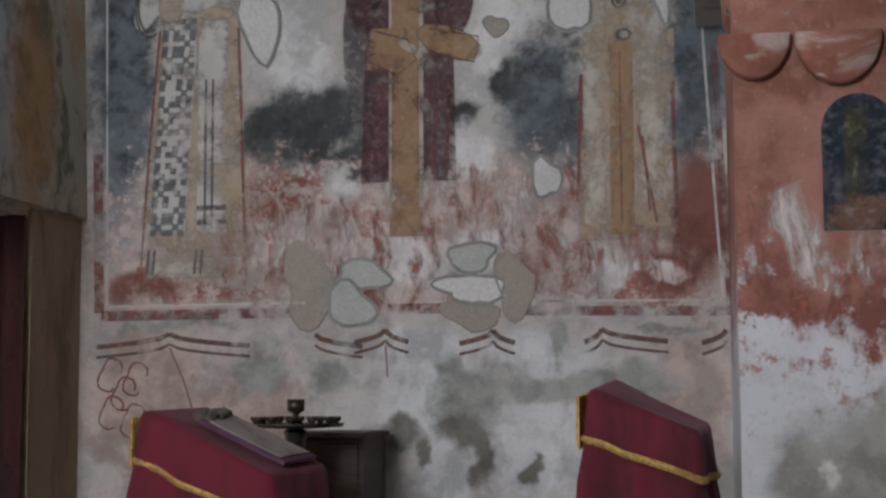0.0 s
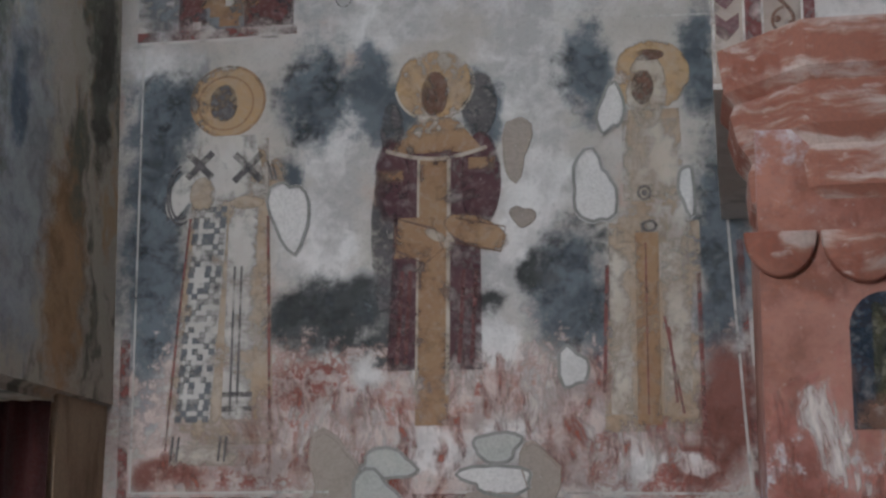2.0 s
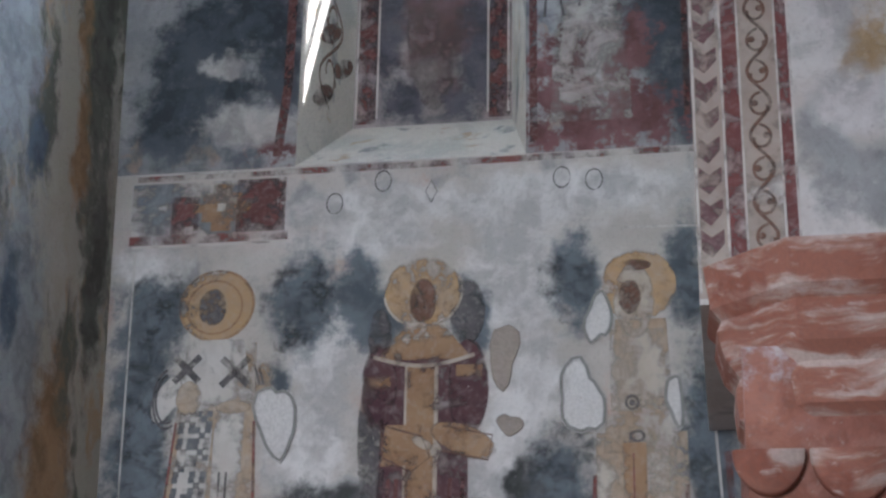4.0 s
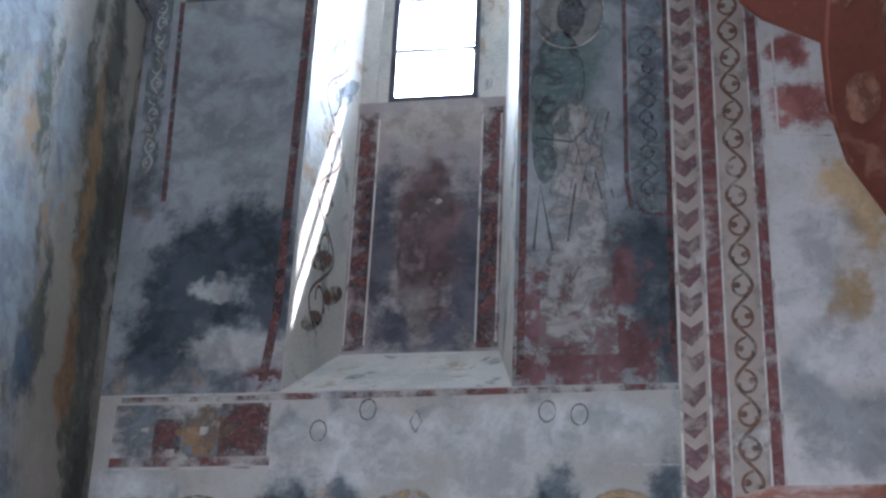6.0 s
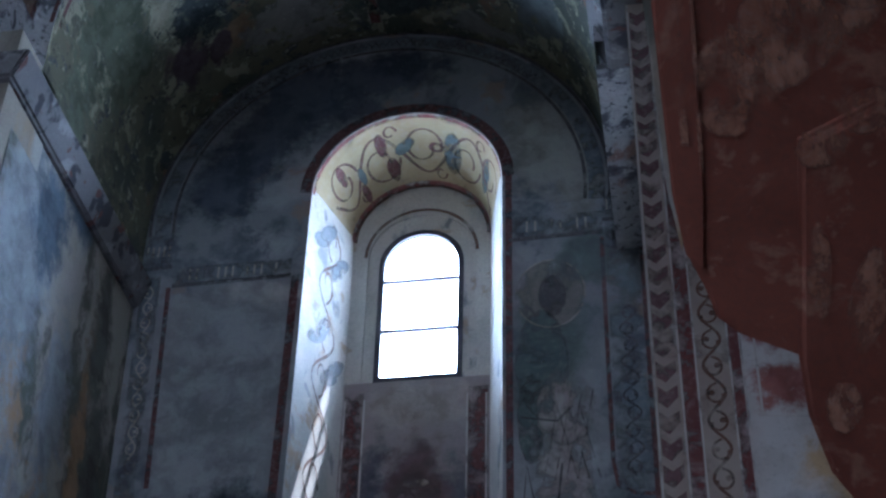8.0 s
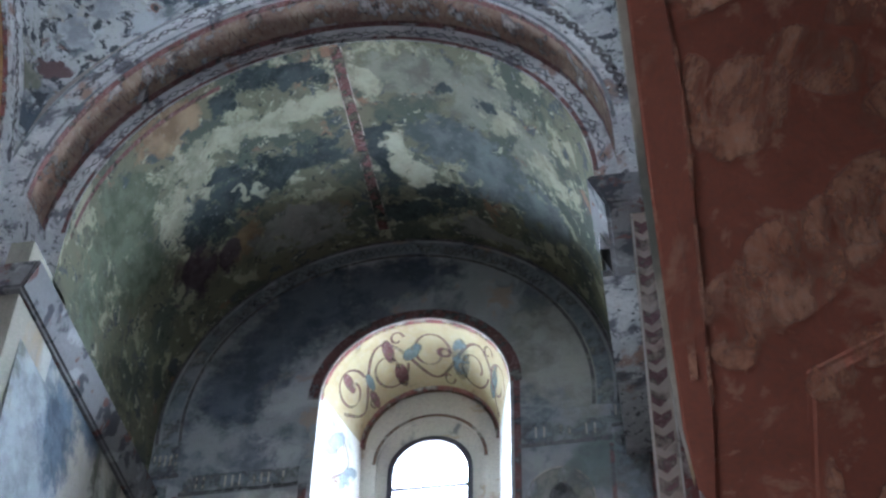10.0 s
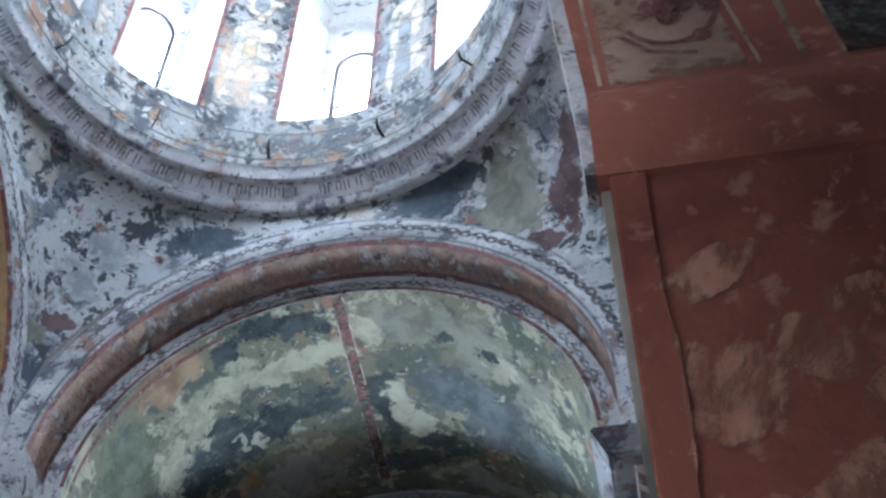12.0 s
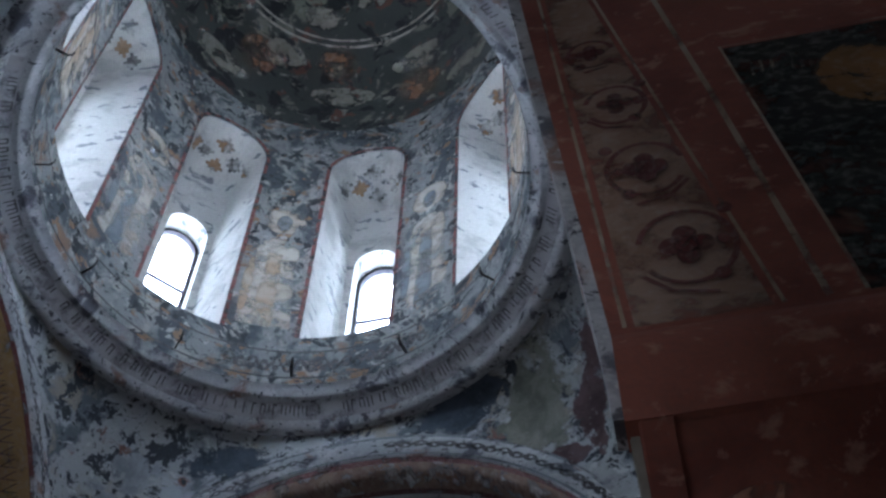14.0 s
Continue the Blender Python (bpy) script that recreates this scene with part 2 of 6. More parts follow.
VAULT = fresco("vault_fresco", (0.13, 0.125, 0.08), [((0.07, 0.08, 0.06), 2.4, 0.47, 0.56, None), ((0.27, 0.26, 0.18), 4.2, 0.55, 0.61, None), ((0.2, 0.12, 0.075), 3.0, 0.6, 0.67, None), ((0.06, 0.07, 0.07), 6.5, 0.57, 0.62, None), ((0.3, 0.29, 0.21), 13.0, 0.6, 0.65, None), ((0.04, 0.045, 0.04), 17.0, 0.6, 0.65, None)], [
    ((0.1, 0.115, 0.07), 1.6, [(-3.03, 5.75, 0.12, 0.28), (-3.05, 6.1, 0.1, 0.2)]),
    ((0.24, 0.16, 0.09), 1.6, [(-2.73, 5.45, 0.16, 0.13), (-2.56, 6.56, 0.14, 0.09)]),
    ((0.1, 0.115, 0.11), 1.7, [(-1.15, 6.08, 0.28, 0.2), (-0.9, 6.3, 0.2, 0.24), (-0.62, 6.45, 0.14, 0.22)]),
    ((0.185, 0.18, 0.135), 1.6, [(-1.3, 5.55, 0.42, 0.16), (-0.85, 5.68, 0.22, 0.24), (-0.6, 5.95, 0.12, 0.22)]),
    ((0.31, 0.295, 0.205), 1.9, [(-2.45, 5.72, 0.22, 0.09), (-2.15, 5.78, 0.22, 0.1), (-1.9, 5.74, 0.16, 0.09), (-2.72, 5.78, 0.12, 0.17), (-2.85, 6.02, 0.09, 0.2), (-1.6, 5.6, 0.1, 0.14), (-0.75, 5.8, 0.09, 0.14), (-0.52, 6.05, 0.06, 0.16)]),
    ((0.022, 0.032, 0.032), 1.9, [(-2.0, 5.45, 0.2, 0.1), (-2.2, 5.4, 0.14, 0.07), (-2.43, 5.5, 0.12, 0.06), (-1.84, 5.5, 0.07, 0.08), (-2.74, 6.25, 0.14, 0.16), (-2.5, 6.2, 0.2, 0.14), (-2.25, 6.14, 0.2, 0.12), (-2.0, 6.12, 0.16, 0.1), (-2.55, 6.0, 0.12, 0.07),
                                   (-1.6, 6.25, 0.08, 0.3), (-1.5, 6.72, 0.24, 0.1), (-1.62, 6.0, 0.12, 0.06), (-1.28, 6.58, 0.2, 0.1), (-0.82, 5.72, 0.06, 0.05), (-1.1, 5.66, 0.07, 0.05)]),
    ((0.2, 0.19, 0.17), 1.8, [(-2.25, 6.62, 0.26, 0.12), (-2.1, 6.8, 0.2, 0.06), (-1.0, 6.84, 0.25, 0.07)]),
    ((0.38, 0.36, 0.26), 1.4, [(-1.52, 6.14, 0.07, 0.1), (-1.5, 6.3, 0.06, 0.1), (-1.42, 6.42, 0.09, 0.08), (-2.2, 6.26, 0.05, 0.05), (-2.39, 6.23, 0.03, 0.07), (-2.47, 6.2, 0.02, 0.05)]),
    ((0.06, 0.035, 0.045), 0.9, [(-2.88, 6.5, 0.1, 0.16), (-2.72, 6.58, 0.1, 0.1)]),
], axes=(0, 1), warp=0.2, soft=0.2)
ARCHED = surface("arch_fresco", (0.44, 0.44, 0.45), [((0.58, 0.58, 0.58), 4.0, 0.47, 0.62, None), ((0.14, 0.14, 0.16), 5.2, 0.53, 0.63, None), ((0.3, 0.2, 0.16), 3.6, 0.57, 0.68, None), ((0.09, 0.09, 0.1), 15.0, 0.58, 0.66, None), ((0.55, 0.55, 0.54), 20.0, 0.59, 0.65, None), ((0.07, 0.07, 0.08), 28.0, 0.6, 0.66, None)], warp=0.3)
PENDENT = fresco("pendentive_fresco", (0.36, 0.365, 0.36), [((0.12, 0.135, 0.15), 2.3, 0.5, 0.6, None), ((0.3, 0.27, 0.22), 1.9, 0.54, 0.62, None), ((0.38, 0.39, 0.4), 4.4, 0.55, 0.62, None), ((0.05, 0.055, 0.06), 6.5, 0.57, 0.62, None),
                                                               ((0.2, 0.11, 0.085), 5.0, 0.61, 0.68, None), ((0.48, 0.48, 0.47), 11.0, 0.6, 0.65, None), ((0.05, 0.055, 0.065), 9.0, 0.56, 0.6, None), ((0.04, 0.045, 0.05), 20.0, 0.59, 0.64, None)], [
    ((0.33, 0.35, 0.37), 1.8, [(-3.02, 9.15, 0.13, 0.1), (-2.8, 9.02, 0.1, 0.12), (-3.2, 8.9, 0.08, 0.1)]),
    ((0.05, 0.065, 0.085), 1.2, [(-2.48, 9.27, 0.24, 0.13), (-3.6, 9.05, 0.1, 0.35), (-1.05, 9.41, 0.26, 0.13), (-3.35, 8.2, 0.08, 0.12)]),
    ((0.22, 0.22, 0.175), 1.2, [(-0.58, 9.15, 0.2, 0.28), (-3.42, 8.55, 0.07, 0.14)]),
    ((0.1, 0.055, 0.055), 1.4, [(-0.24, 9.05, 0.07, 0.3), (-0.42, 8.8, 0.14, 0.07), (-3.28, 8.6, 0.06, 0.06)]),
], soft=0.15)
DRUM = surface("drum_fresco", (0.27, 0.28, 0.27), [((0.08, 0.095, 0.105), 2.6, 0.46, 0.58, (1.4, 1.4, 0.6)), ((0.38, 0.37, 0.34), 4.5, 0.55, 0.64, (1.4, 1.4, 0.6)), ((0.24, 0.15, 0.1), 3.3, 0.57, 0.66, None), ((0.06, 0.065, 0.07), 7.0, 0.56, 0.62, (1, 1, 0.7)), ((0.45, 0.44, 0.41), 13.0, 0.6, 0.65, None), ((0.03, 0.035, 0.04), 10.0, 0.57, 0.61, (1, 1, 0.6)), ((0.28, 0.17, 0.1), 8.0, 0.6, 0.65, None), ((0.05, 0.05, 0.055), 24.0, 0.59, 0.64, None)], warp=0.35)
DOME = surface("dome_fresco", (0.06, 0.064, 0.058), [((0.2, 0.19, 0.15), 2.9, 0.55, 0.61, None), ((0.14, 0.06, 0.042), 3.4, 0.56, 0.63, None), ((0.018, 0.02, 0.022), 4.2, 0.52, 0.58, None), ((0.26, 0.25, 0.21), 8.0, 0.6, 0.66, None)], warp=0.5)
REVEAL = surface("reveal_plaster", (0.58, 0.55, 0.49), [((0.46, 0.45, 0.41), 2.4, 0.45, 0.6, (1, 1, 0.5)), ((0.24, 0.25, 0.25), 5.0, 0.56, 0.66, (1, 1, 0.6)), ((0.4, 0.3, 0.2), 3.4, 0.58, 0.68, None)], warp=0.3)
SPOTTED = surface("spotted_reveal_plaster", (0.6, 0.59, 0.56), [((0.22, 0.23, 0.25), 7.0, 0.58, 0.63, (1, 1, 1.8)), ((0.45, 0.44, 0.42), 3.0, 0.5, 0.65, None)], warp=0.3)
BACKPANEL = fresco("niche_back_fresco", (0.3, 0.26, 0.25), [((0.38, 0.35, 0.34), 2.5, 0.45, 0.62, None)], [
    ((0.42, 0.36, 0.32), 1.0, [(-1.5, 6.4, 0.3, 0.15)]), ((0.09, 0.09, 0.11), 1.0, [(-1.75, 5.6, 0.12, 0.5), (-1.24, 5.5, 0.14, 0.5), (-1.5, 5.05, 0.35, 0.16)]),
    ((0.17, 0.1, 0.1), 0.9, [(-1.47, 5.65, 0.17, 0.5)]), ((0.3, 0.27, 0.26), 1.0, [(-1.5, 5.15, 0.08, 0.2)])])
PIERFACE = fresco("pier_plaster", (0.47, 0.45, 0.42), [((0.56, 0.55, 0.53), 2.0, 0.45, 0.6, None), ((0.33, 0.33, 0.32), 3.0, 0.55, 0.68, None)], [
    ((0.5, 0.36, 0.2), 1.3, [(0.62, 4.3, 0.16, 0.2), (0.55, 3.95, 0.07, 0.12)]), ((0.32, 0.12, 0.1), 1.4, [(0.45, 4.75, 0.12, 0.1), (0.44, 5.0, 0.08, 0.1)]),
    ((0.3, 0.31, 0.31), 0.6, [(0.42, 3.55, 0.1, 0.22), (0.6, 3.4, 0.16, 0.14)]), ((0.58, 0.57, 0.56), 0.6, [(0.47, 4.15, 0.12, 0.2), (0.56, 3.75, 0.18, 0.12)])])
PIERLOW = fresco("pier_plaster_lower", (0.5, 0.5, 0.52), [((0.56, 0.56, 0.58), 2.0, 0.45, 0.6, None), ((0.45, 0.43, 0.42), 3.0, 0.55, 0.68, None)], [
    ((0.29, 0.115, 0.08), 1.0, [(0.5, 2.3, 0.75, 0.6)]), ((0.36, 0.15, 0.1), 1.3, [(0.15, 2.2, 0.15, 0.5), (0.4, 2.0, 0.12, 0.3)]), ((0.33, 0.15, 0.11), 3.5, [(0.3, 2.0, 0.4, 0.4)]), ((0.33, 0.13, 0.1), 3.4, [(0.45, 1.62, 0.35, 0.12), (0.2, 1.75, 0.16, 0.2)]),
    ((0.29, 0.28, 0.25), 0.5, [(0.42, 0.95, 0.27, 0.3), (0.3, 1.05, 0.14, 0.1), (0.53, 1.15, 0.07, 0.18)]), ((0.6, 0.58, 0.55), 1.0, [(0.31, 1.06, 0.03, 0.05)])])
REDCORN = surface("red_cornice_plaster", (0.3, 0.125, 0.085), [((0.5, 0.4, 0.35), 3.0, 0.46, 0.62, (0.6, 0.6, 4.0)), ((0.24, 0.085, 0.055), 2.6, 0.52, 0.66, None), ((0.46, 0.34, 0.3), 9.0, 0.56, 0.7, (1, 1, 2.5))])
REDMASS = surface("dark_red_plaster", (0.3, 0.1, 0.066), [((0.2, 0.06, 0.043), 2.8, 0.45, 0.65, None), ((0.44, 0.22, 0.15), 11.0, 0.57, 0.68, (1, 1, 1.4)), ((0.25, 0.085, 0.055), 4.6, 0.5, 0.7, None), ((0.4, 0.19, 0.13), 26.0, 0.6, 0.7, None)], grain=34.0, bump=0.004)
WESTWALL = fresco("west_wall_fresco", (0.4, 0.37, 0.31), [((0.45, 0.43, 0.39), 1.6, 0.48, 0.64, (1, 1, 0.35)), ((0.13, 0.135, 0.11), 2.3, 0.47, 0.6, (1.5, 1.5, 0.35)), ((0.4, 0.27, 0.15), 2.6, 0.58, 0.7, (1, 1, 0.3))], [
    ((0.34, 0.37, 0.39), 1.1, [(5.5, 6.2, 0.35, 0.8), (5.7, 4.6, 0.3, 0.6), (6.0, 3.2, 0.25, 0.7), (6.15, 5.6, 0.15, 0.5), (5.9, 2.6, 0.2, 0.3)]),
    ((0.11, 0.15, 0.2), 1.0, [(5.75, 6.5, 0.2, 0.3), (6.1, 6.9, 0.2, 0.2), (6.05, 4.2, 0.1, 0.15), (5.9, 3.4, 0.08, 0.2)]),
    ((0.12, 0.12, 0.1), 1.0, [(6.75, 5.2, 0.14, 0.9), (6.8, 3.9, 0.12, 0.6), (6.6, 6.4, 0.12, 0.5)]),
    ((0.36, 0.23, 0.12), 1.1, [(6.5, 5.4, 0.08, 0.7), (6.4, 2.7, 0.2, 0.5), (6.55, 4.4, 0.09, 0.3)]),
], axes=(1, 2))

# paints
OCHRE = worn("ochre_paint", (0.38, 0.245, 0.14), (0.33, 0.2, 0.115), 0.8, 6)
GOLDEN = worn("golden_halo_paint", (0.5, 0.33, 0.17), (0.44, 0.32, 0.21), 0.85, 6)
CREAM = worn("cream_paint", (0.56, 0.51, 0.44), (0.48, 0.41, 0.33), 0.6, 6)
WHITE = worn("white_paint", (0.62, 0.6, 0.56), (0.54, 0.51, 0.47), 0.82, 7)
PLUM = worn("plum_paint", (0.085, 0.042, 0.05), (0.12, 0.06, 0.065), 0.92, 6)
UMBER = worn("umber_paint", (0.13, 0.075, 0.055), (0.18, 0.1, 0.07), 0.75, 8)
MAROON = worn("maroon_paint", (0.19, 0.065, 0.06), (0.26, 0.1, 0.085), 0.66, 9)
INK = worn("ink_paint", (0.08, 0.078, 0.08), (0.14, 0.13, 0.13), 0.75, 9)
FADEDRED = worn("faded_red_paint", (0.2, 0.07, 0.062), (0.27, 0.11, 0.095), 0.3, 7)
TAN = worn("tan_paint", (0.42, 0.31, 0.21), (0.48, 0.4, 0.31), 0.66, 5)
GREYBLUE = worn("grey_blue_paint", (0.17, 0.19, 0.21), (0.24, 0.26, 0.27), 0.62, 6)
SAGE = worn("sage_paint", (0.14, 0.175, 0.165), (0.11, 0.14, 0.14), 0.75, 6)
CREAMFIRM = worn("cream_ground", (0.45, 0.37, 0.21), (0.38, 0.29, 0.16), 1.2, 6)
REDFIRM = worn("red_ground", (0.2, 0.075, 0.07), (0.15, 0.055, 0.055), 1.05, 6)
DIMRED = worn("dim_red_paint", (0.12, 0.05, 0.048), (0.17, 0.075, 0.07), 0.8, 9)
ROSE = worn("rose_paint", (0.15, 0.08, 0.085), (0.2, 0.12, 0.12), 0.6, 9)
CHECKGREY = worn("check_grey_paint", (0.1, 0.11, 0.12), (0.16, 0.17, 0.18), 1.0, 6)
PIERCREAM = worn("pier_cream_ground", (0.44, 0.385, 0.33), (0.37, 0.31, 0.265), 1.1, 5)


# ---- mesh helpers ----
def mesh_ob(name, bm, material, parent=None, label="", smooth=False):
    me = bpy.data.meshes.new(name)
    bmesh.ops.recalc_face_normals(bm, faces=bm.faces)
    bm.to_mesh(me)
    bm.free()
    if material:
        me.materials.append(material)
    if smooth:
        me.shade_smooth()
    ob = new(name, me)
    if parent:
        ob.parent = parent
    if label:
        ob["label"] = label
    return ob


def part(name, bm, material, parent, label="", smooth=False):
    return mesh_ob(name, bm, material, parent, label, smooth)


def structure(name, bm, material, label, category="wall", smooth=False):
    return tagged(mesh_ob(name, bm, material, None, "", smooth), label, category, "", "structure")


def box(bm, x0, x1, y0, y1, z0, z1):
    v = [bm.verts.new((x, y, z)) for x in (x0, x1) for y in (y0, y1) for z in (z0, z1)]
    for f in ((0, 1, 3, 2), (4, 6, 7, 5), (0, 4, 5, 1), (2, 3, 7, 6), (0, 2, 6, 4), (1, 5, 7, 3)):
        bm.faces.new([v[i] for i in f])
    return v


def sheet(bm, rows):
    """Quads between rows of points."""
    vs = [[bm.verts.new(p) for p in r] for r in rows]
    for a, b in zip(vs, vs[1:]):
        for i in range(len(a) - 1):
            bm.faces.new((a[i], a[i + 1], b[i + 1], b[i]))
    return vs


def arch_line(cx, zs, r, z0, n=24):
    """An arched outline in (x, z): up the left jamb, over the half round and down the right jamb."""
    return [(cx - r, z0)] + [(cx - r * math.cos(math.pi * i / n), zs + r * math.sin(math.pi * i / n)) for i in range(n + 1)] + [(cx + r, z0)]


def moulding(bm, profile, x0, x1):
    """A profile of (y, z) drawn out along x, capped."""
    a = [bm.verts.new((x0, y, z)) for y, z in profile]
    b = [bm.verts.new((x1, y, z)) for y, z in profile]
    n = len(profile)
    for i in range(n):
        bm.faces.new((a[i], a[(i + 1) % n], b[(i + 1) % n], b[i]))
    bm.faces.new(a)
    bm.faces.new(b)


def bmesh_quad(x0, x1, y, z0, z1):
    q = bmesh.new()
    sheet(q, [[(x0, y, z0), (x1, y, z0)], [(x0, y, z1), (x1, y, z1)]])
    return q


# ---- the church: north arm ----
AX, ZS, RB = -1.68, 7.53, 1.46          # axis, springing and radius of the arm's barrel vault
ZI = 7.0                                # top of the imposts: the vault is stilted from here to its springing
WEST, EAST = -3.1, -0.04                # inner faces of the arm's side walls
NY = 7.0                                # face of the north wall
FY = 5.0                                # face of the arch towards the crossing
NX = -1.5                               # axis of the window niche

# north wall with a splayed niche: a front sheet round the opening, reveals, sill, back panel and window opening
front = arch_line(NX, 7.64, 0.6, 4.44)
mid = arch_line(NX, 7.67, 0.45, 4.9)
bm = bmesh.new()
outer = [(-3.5, 4.44)] + [(NX + (-3.2 * math.cos(math.pi * i / 24)), 4.44 + 6.0 * math.sin(math.pi * i / 24)) for i in range(25)] + [(0.4, 4.44)]
sheet(bm, [[(x, NY, z) for x, z in outer], [(x, NY, z) for x, z in front]])
structure("wall_north_upper", bm, NORTH_HIGH, "upper north wall with dark worn frescoes round a niche")
bm = bmesh.new()
sheet(bm, [[(-4.7, NY, -0.0), (1.7, NY, 0.0)], [(-4.7, NY, 4.44), (1.7, NY, 4.44)]])
wall_north = structure("wall_north", bm, NORTH_LOW, "old plastered north wall covered with worn frescoes")
bm = bmesh.new()
sheet(bm, [[(x, NY, z) for x, z in front], [(x, 7.58, z) for x, z in mid]])
sheet(bm, [[(NX - 0.6, NY, 4.44), (NX + 0.6, NY, 4.44)], [(NX - 0.45, 7.58, 4.9), (NX + 0.45, 7.58, 4.9)]])
niche = structure("window_niche", bm, REVEAL, "deep splayed window niche with painted reveals", "niche", False)
WZ, WS, WR = 6.575, 7.48, 0.265            # window: sill, springing, half width
step = arch_line(NX, 7.53, 0.35, WZ)
hole = arch_line(NX, WS, WR, WZ)
bm = bmesh.new()
midw = arch_line(NX, 7.67, 0.45, WZ)
sheet(bm, [[(x, 7.58, z) for x, z in midw], [(x, 7.59, z) for x, z in step]])
sheet(bm, [[(x, 7.59, z) for x, z in step], [(x, 7.605, z) for x, z in step]])
sheet(bm, [[(x, 7.605, z) for x, z in step], [(x, 7.609, z) for x, z in hole]])
sheet(bm, [[(x, 7.609, z) for x, z in hole], [(x, 7.63, z) for x, z in hole]])
sheet(bm, [[(x, 7.63, z) for x, z in hole], [(x, 7.73, z) for x, z in arch_line(NX, 7.6, 1.3, WZ)]])
sheet(bm, [[(NX - 0.45, 7.58, WZ), (NX + 0.45, 7.58, WZ)], [(NX - 0.36, 7.64, WZ - 0.02), (NX + 0.36, 7.64, WZ - 0.02)]])
structure("niche_back", bmesh_quad(NX - 0.45, NX + 0.45, 7.58, 4.9, WZ), BACKPANEL, "niche back panel with a faded dark fresco", "niche")
structure("window_surround", bm, REVEAL, "stepped plaster surround and panel below the arched window", "niche")

# west wall of the arm, with a doorway low down
bm = bmesh.new()
for v in box(bm, WEST - 0.6, WEST, FY + 0.1, NY + 0.1, 2.13, 7.3):
    if v.co.x > WEST - 0.3:
        v.co.x = -3.0 if v.co.z < 3 else -3.16
bmesh.ops.bevel(bm, geom=[e for e in bm.edges if all(v.co.x > WEST - 0.3 for v in e.verts)], offset=0.05, segments=3, affect="EDGES")
structure("wall_west", bm, WESTWALL, "stained grey and tan plaster side wall")
bm = bmesh.new()
box(bm, WEST - 0.5, -3.03, 6.42, NY + 0.1, 0, 2.2)
bmesh.ops.bevel(bm, geom=[e for e in bm.edges if all(v.co.x > -3.1 for v in e.verts)], offset=0.03, segments=2, affect="EDGES")
structure("door_jamb", bm, surface("tan_jamb_plaster", (0.33, 0.25, 0.17), [((0.45, 0.41, 0.36), 1.6, 0.52, 0.66, (1, 1, 0.4)), ((0.2, 0.14, 0.09), 2.4, 0.5, 0.68, (1.5, 1.5, 0.4))]), "worn tan plaster door jamb", "jamb")

# barrel vault of the arm
bm = bmesh.new()
sheet(bm, [[(AX - RB, y, ZI)] + [(AX - RB * math.cos(math.pi * i / 40), y, ZS + RB * math.sin(math.pi * i / 40)) for i in range(41)] + [(AX + RB, y, ZI)] for y in np.linspace(FY + 0.3, NY, 9)])
structure("ceiling_barrel_vault", bm, VAULT, "barrel vault with worn dark green frescoes", "vault", True)

# crossing: four arches, pendentives, ring, drum and dome
CX, CY, HALF = -1.79, 3.3, 1.8
RZ, RR = 9.52, 1.72                     # foot of the ring
R1 = RB + 0.13
R2 = R1 + 0.2


REACH = (FY - CY, 1.62, HALF, HALF)       # north, west, south, east


def turned(side, s, depth, z):
    """A point of the arch on a side of the crossing: s along it, depth outwards from the crossing's square."""
    x, y = s, REACH[side] + depth
    for _ in range(side):
        x, y = -y, x
    return (CX + x, CY + y, z)


def arc(r, n=40):
    return [(-r, ZI)] + [(-r * math.cos(math.pi * i / n), ZS + r * math.sin(math.pi * i / n)) for i in range(n + 1)] + [(r, ZI)]


SHIFT = AX - CX                         # the north arm's axis lies a little beside the dome's
for side in range(4):
    off = SHIFT if side == 0 else 0.0
    bm = bmesh.new()
    sheet(bm, [[turned(side, s + off, 0.3, z) for s, z in arc(RB)], [turned(side, s + off, 0.3, z) for s, z in arc(R1)]])
    sheet(bm, [[turned(side, s + off, 0.3, z) for s, z in arc(R1)], [turned(side, s + off, 0.0, z) for s, z in arc(R1)]])
    sheet(bm, [[turned(side, s + off, 0.0, z) for s, z in arc(R1)], [turned(side, s + off, 0.0, z) for s, z in arc(R2)]])
    if side:
        sheet(bm, [[turned(side, s + off, 1.6, z) for s, z in arc(RB)], [turned(side, s + off, 0.3, z) for s, z in arc(RB)]])
    bmesh.ops.remove_doubles(bm, verts=bm.verts, dist=0.0005)
    structure("arch_%d" % side if side else "arch_north", bm, ARCHED, "stepped painted arch under the dome", "arch", True)
    # pendentive fill between the arch and the ring, from corner to corner of the crossing
    bm = bmesh.new()
    rows = []
    d = REACH[side]
    lo, hi = -math.atan2(REACH[(side + 1) % 4], d), math.atan2(REACH[(side + 3) % 4], d)
    for k in range(11):
        f = k / 10
        row = []
        for i in range(49):
            a = lo + (hi - lo) * i / 48
            s = math.tan(a) * d
            e = min(abs(s - off * (1 - (s / HALF) ** 4)), R2)
            zl = ZS + math.sqrt(max(R2 * R2 - e * e, 0.0)) if i not in (0, 48) else ZS + 0.4
            top = Vector((RR * math.sin(a), RR * math.cos(a), RZ))
            low = Vector((s, d, zl))
            p = low.lerp(top, f)
            bulge = math.sin(math.pi * f) * 0.1 * (top - low).length
            p += Vector((math.sin(a), math.cos(a), 0.6)) * bulge
            x, y, z = p
            for _ in range(side):
                x, y = -y, x
            row.append((CX + x, CY + y, z))
        rows.append(row)
    sheet(bm, rows)
    structure("pendentive_%d" % side, bm, PENDENT, "pendentive with flaking grey and blue fresco", "pendentive", True)


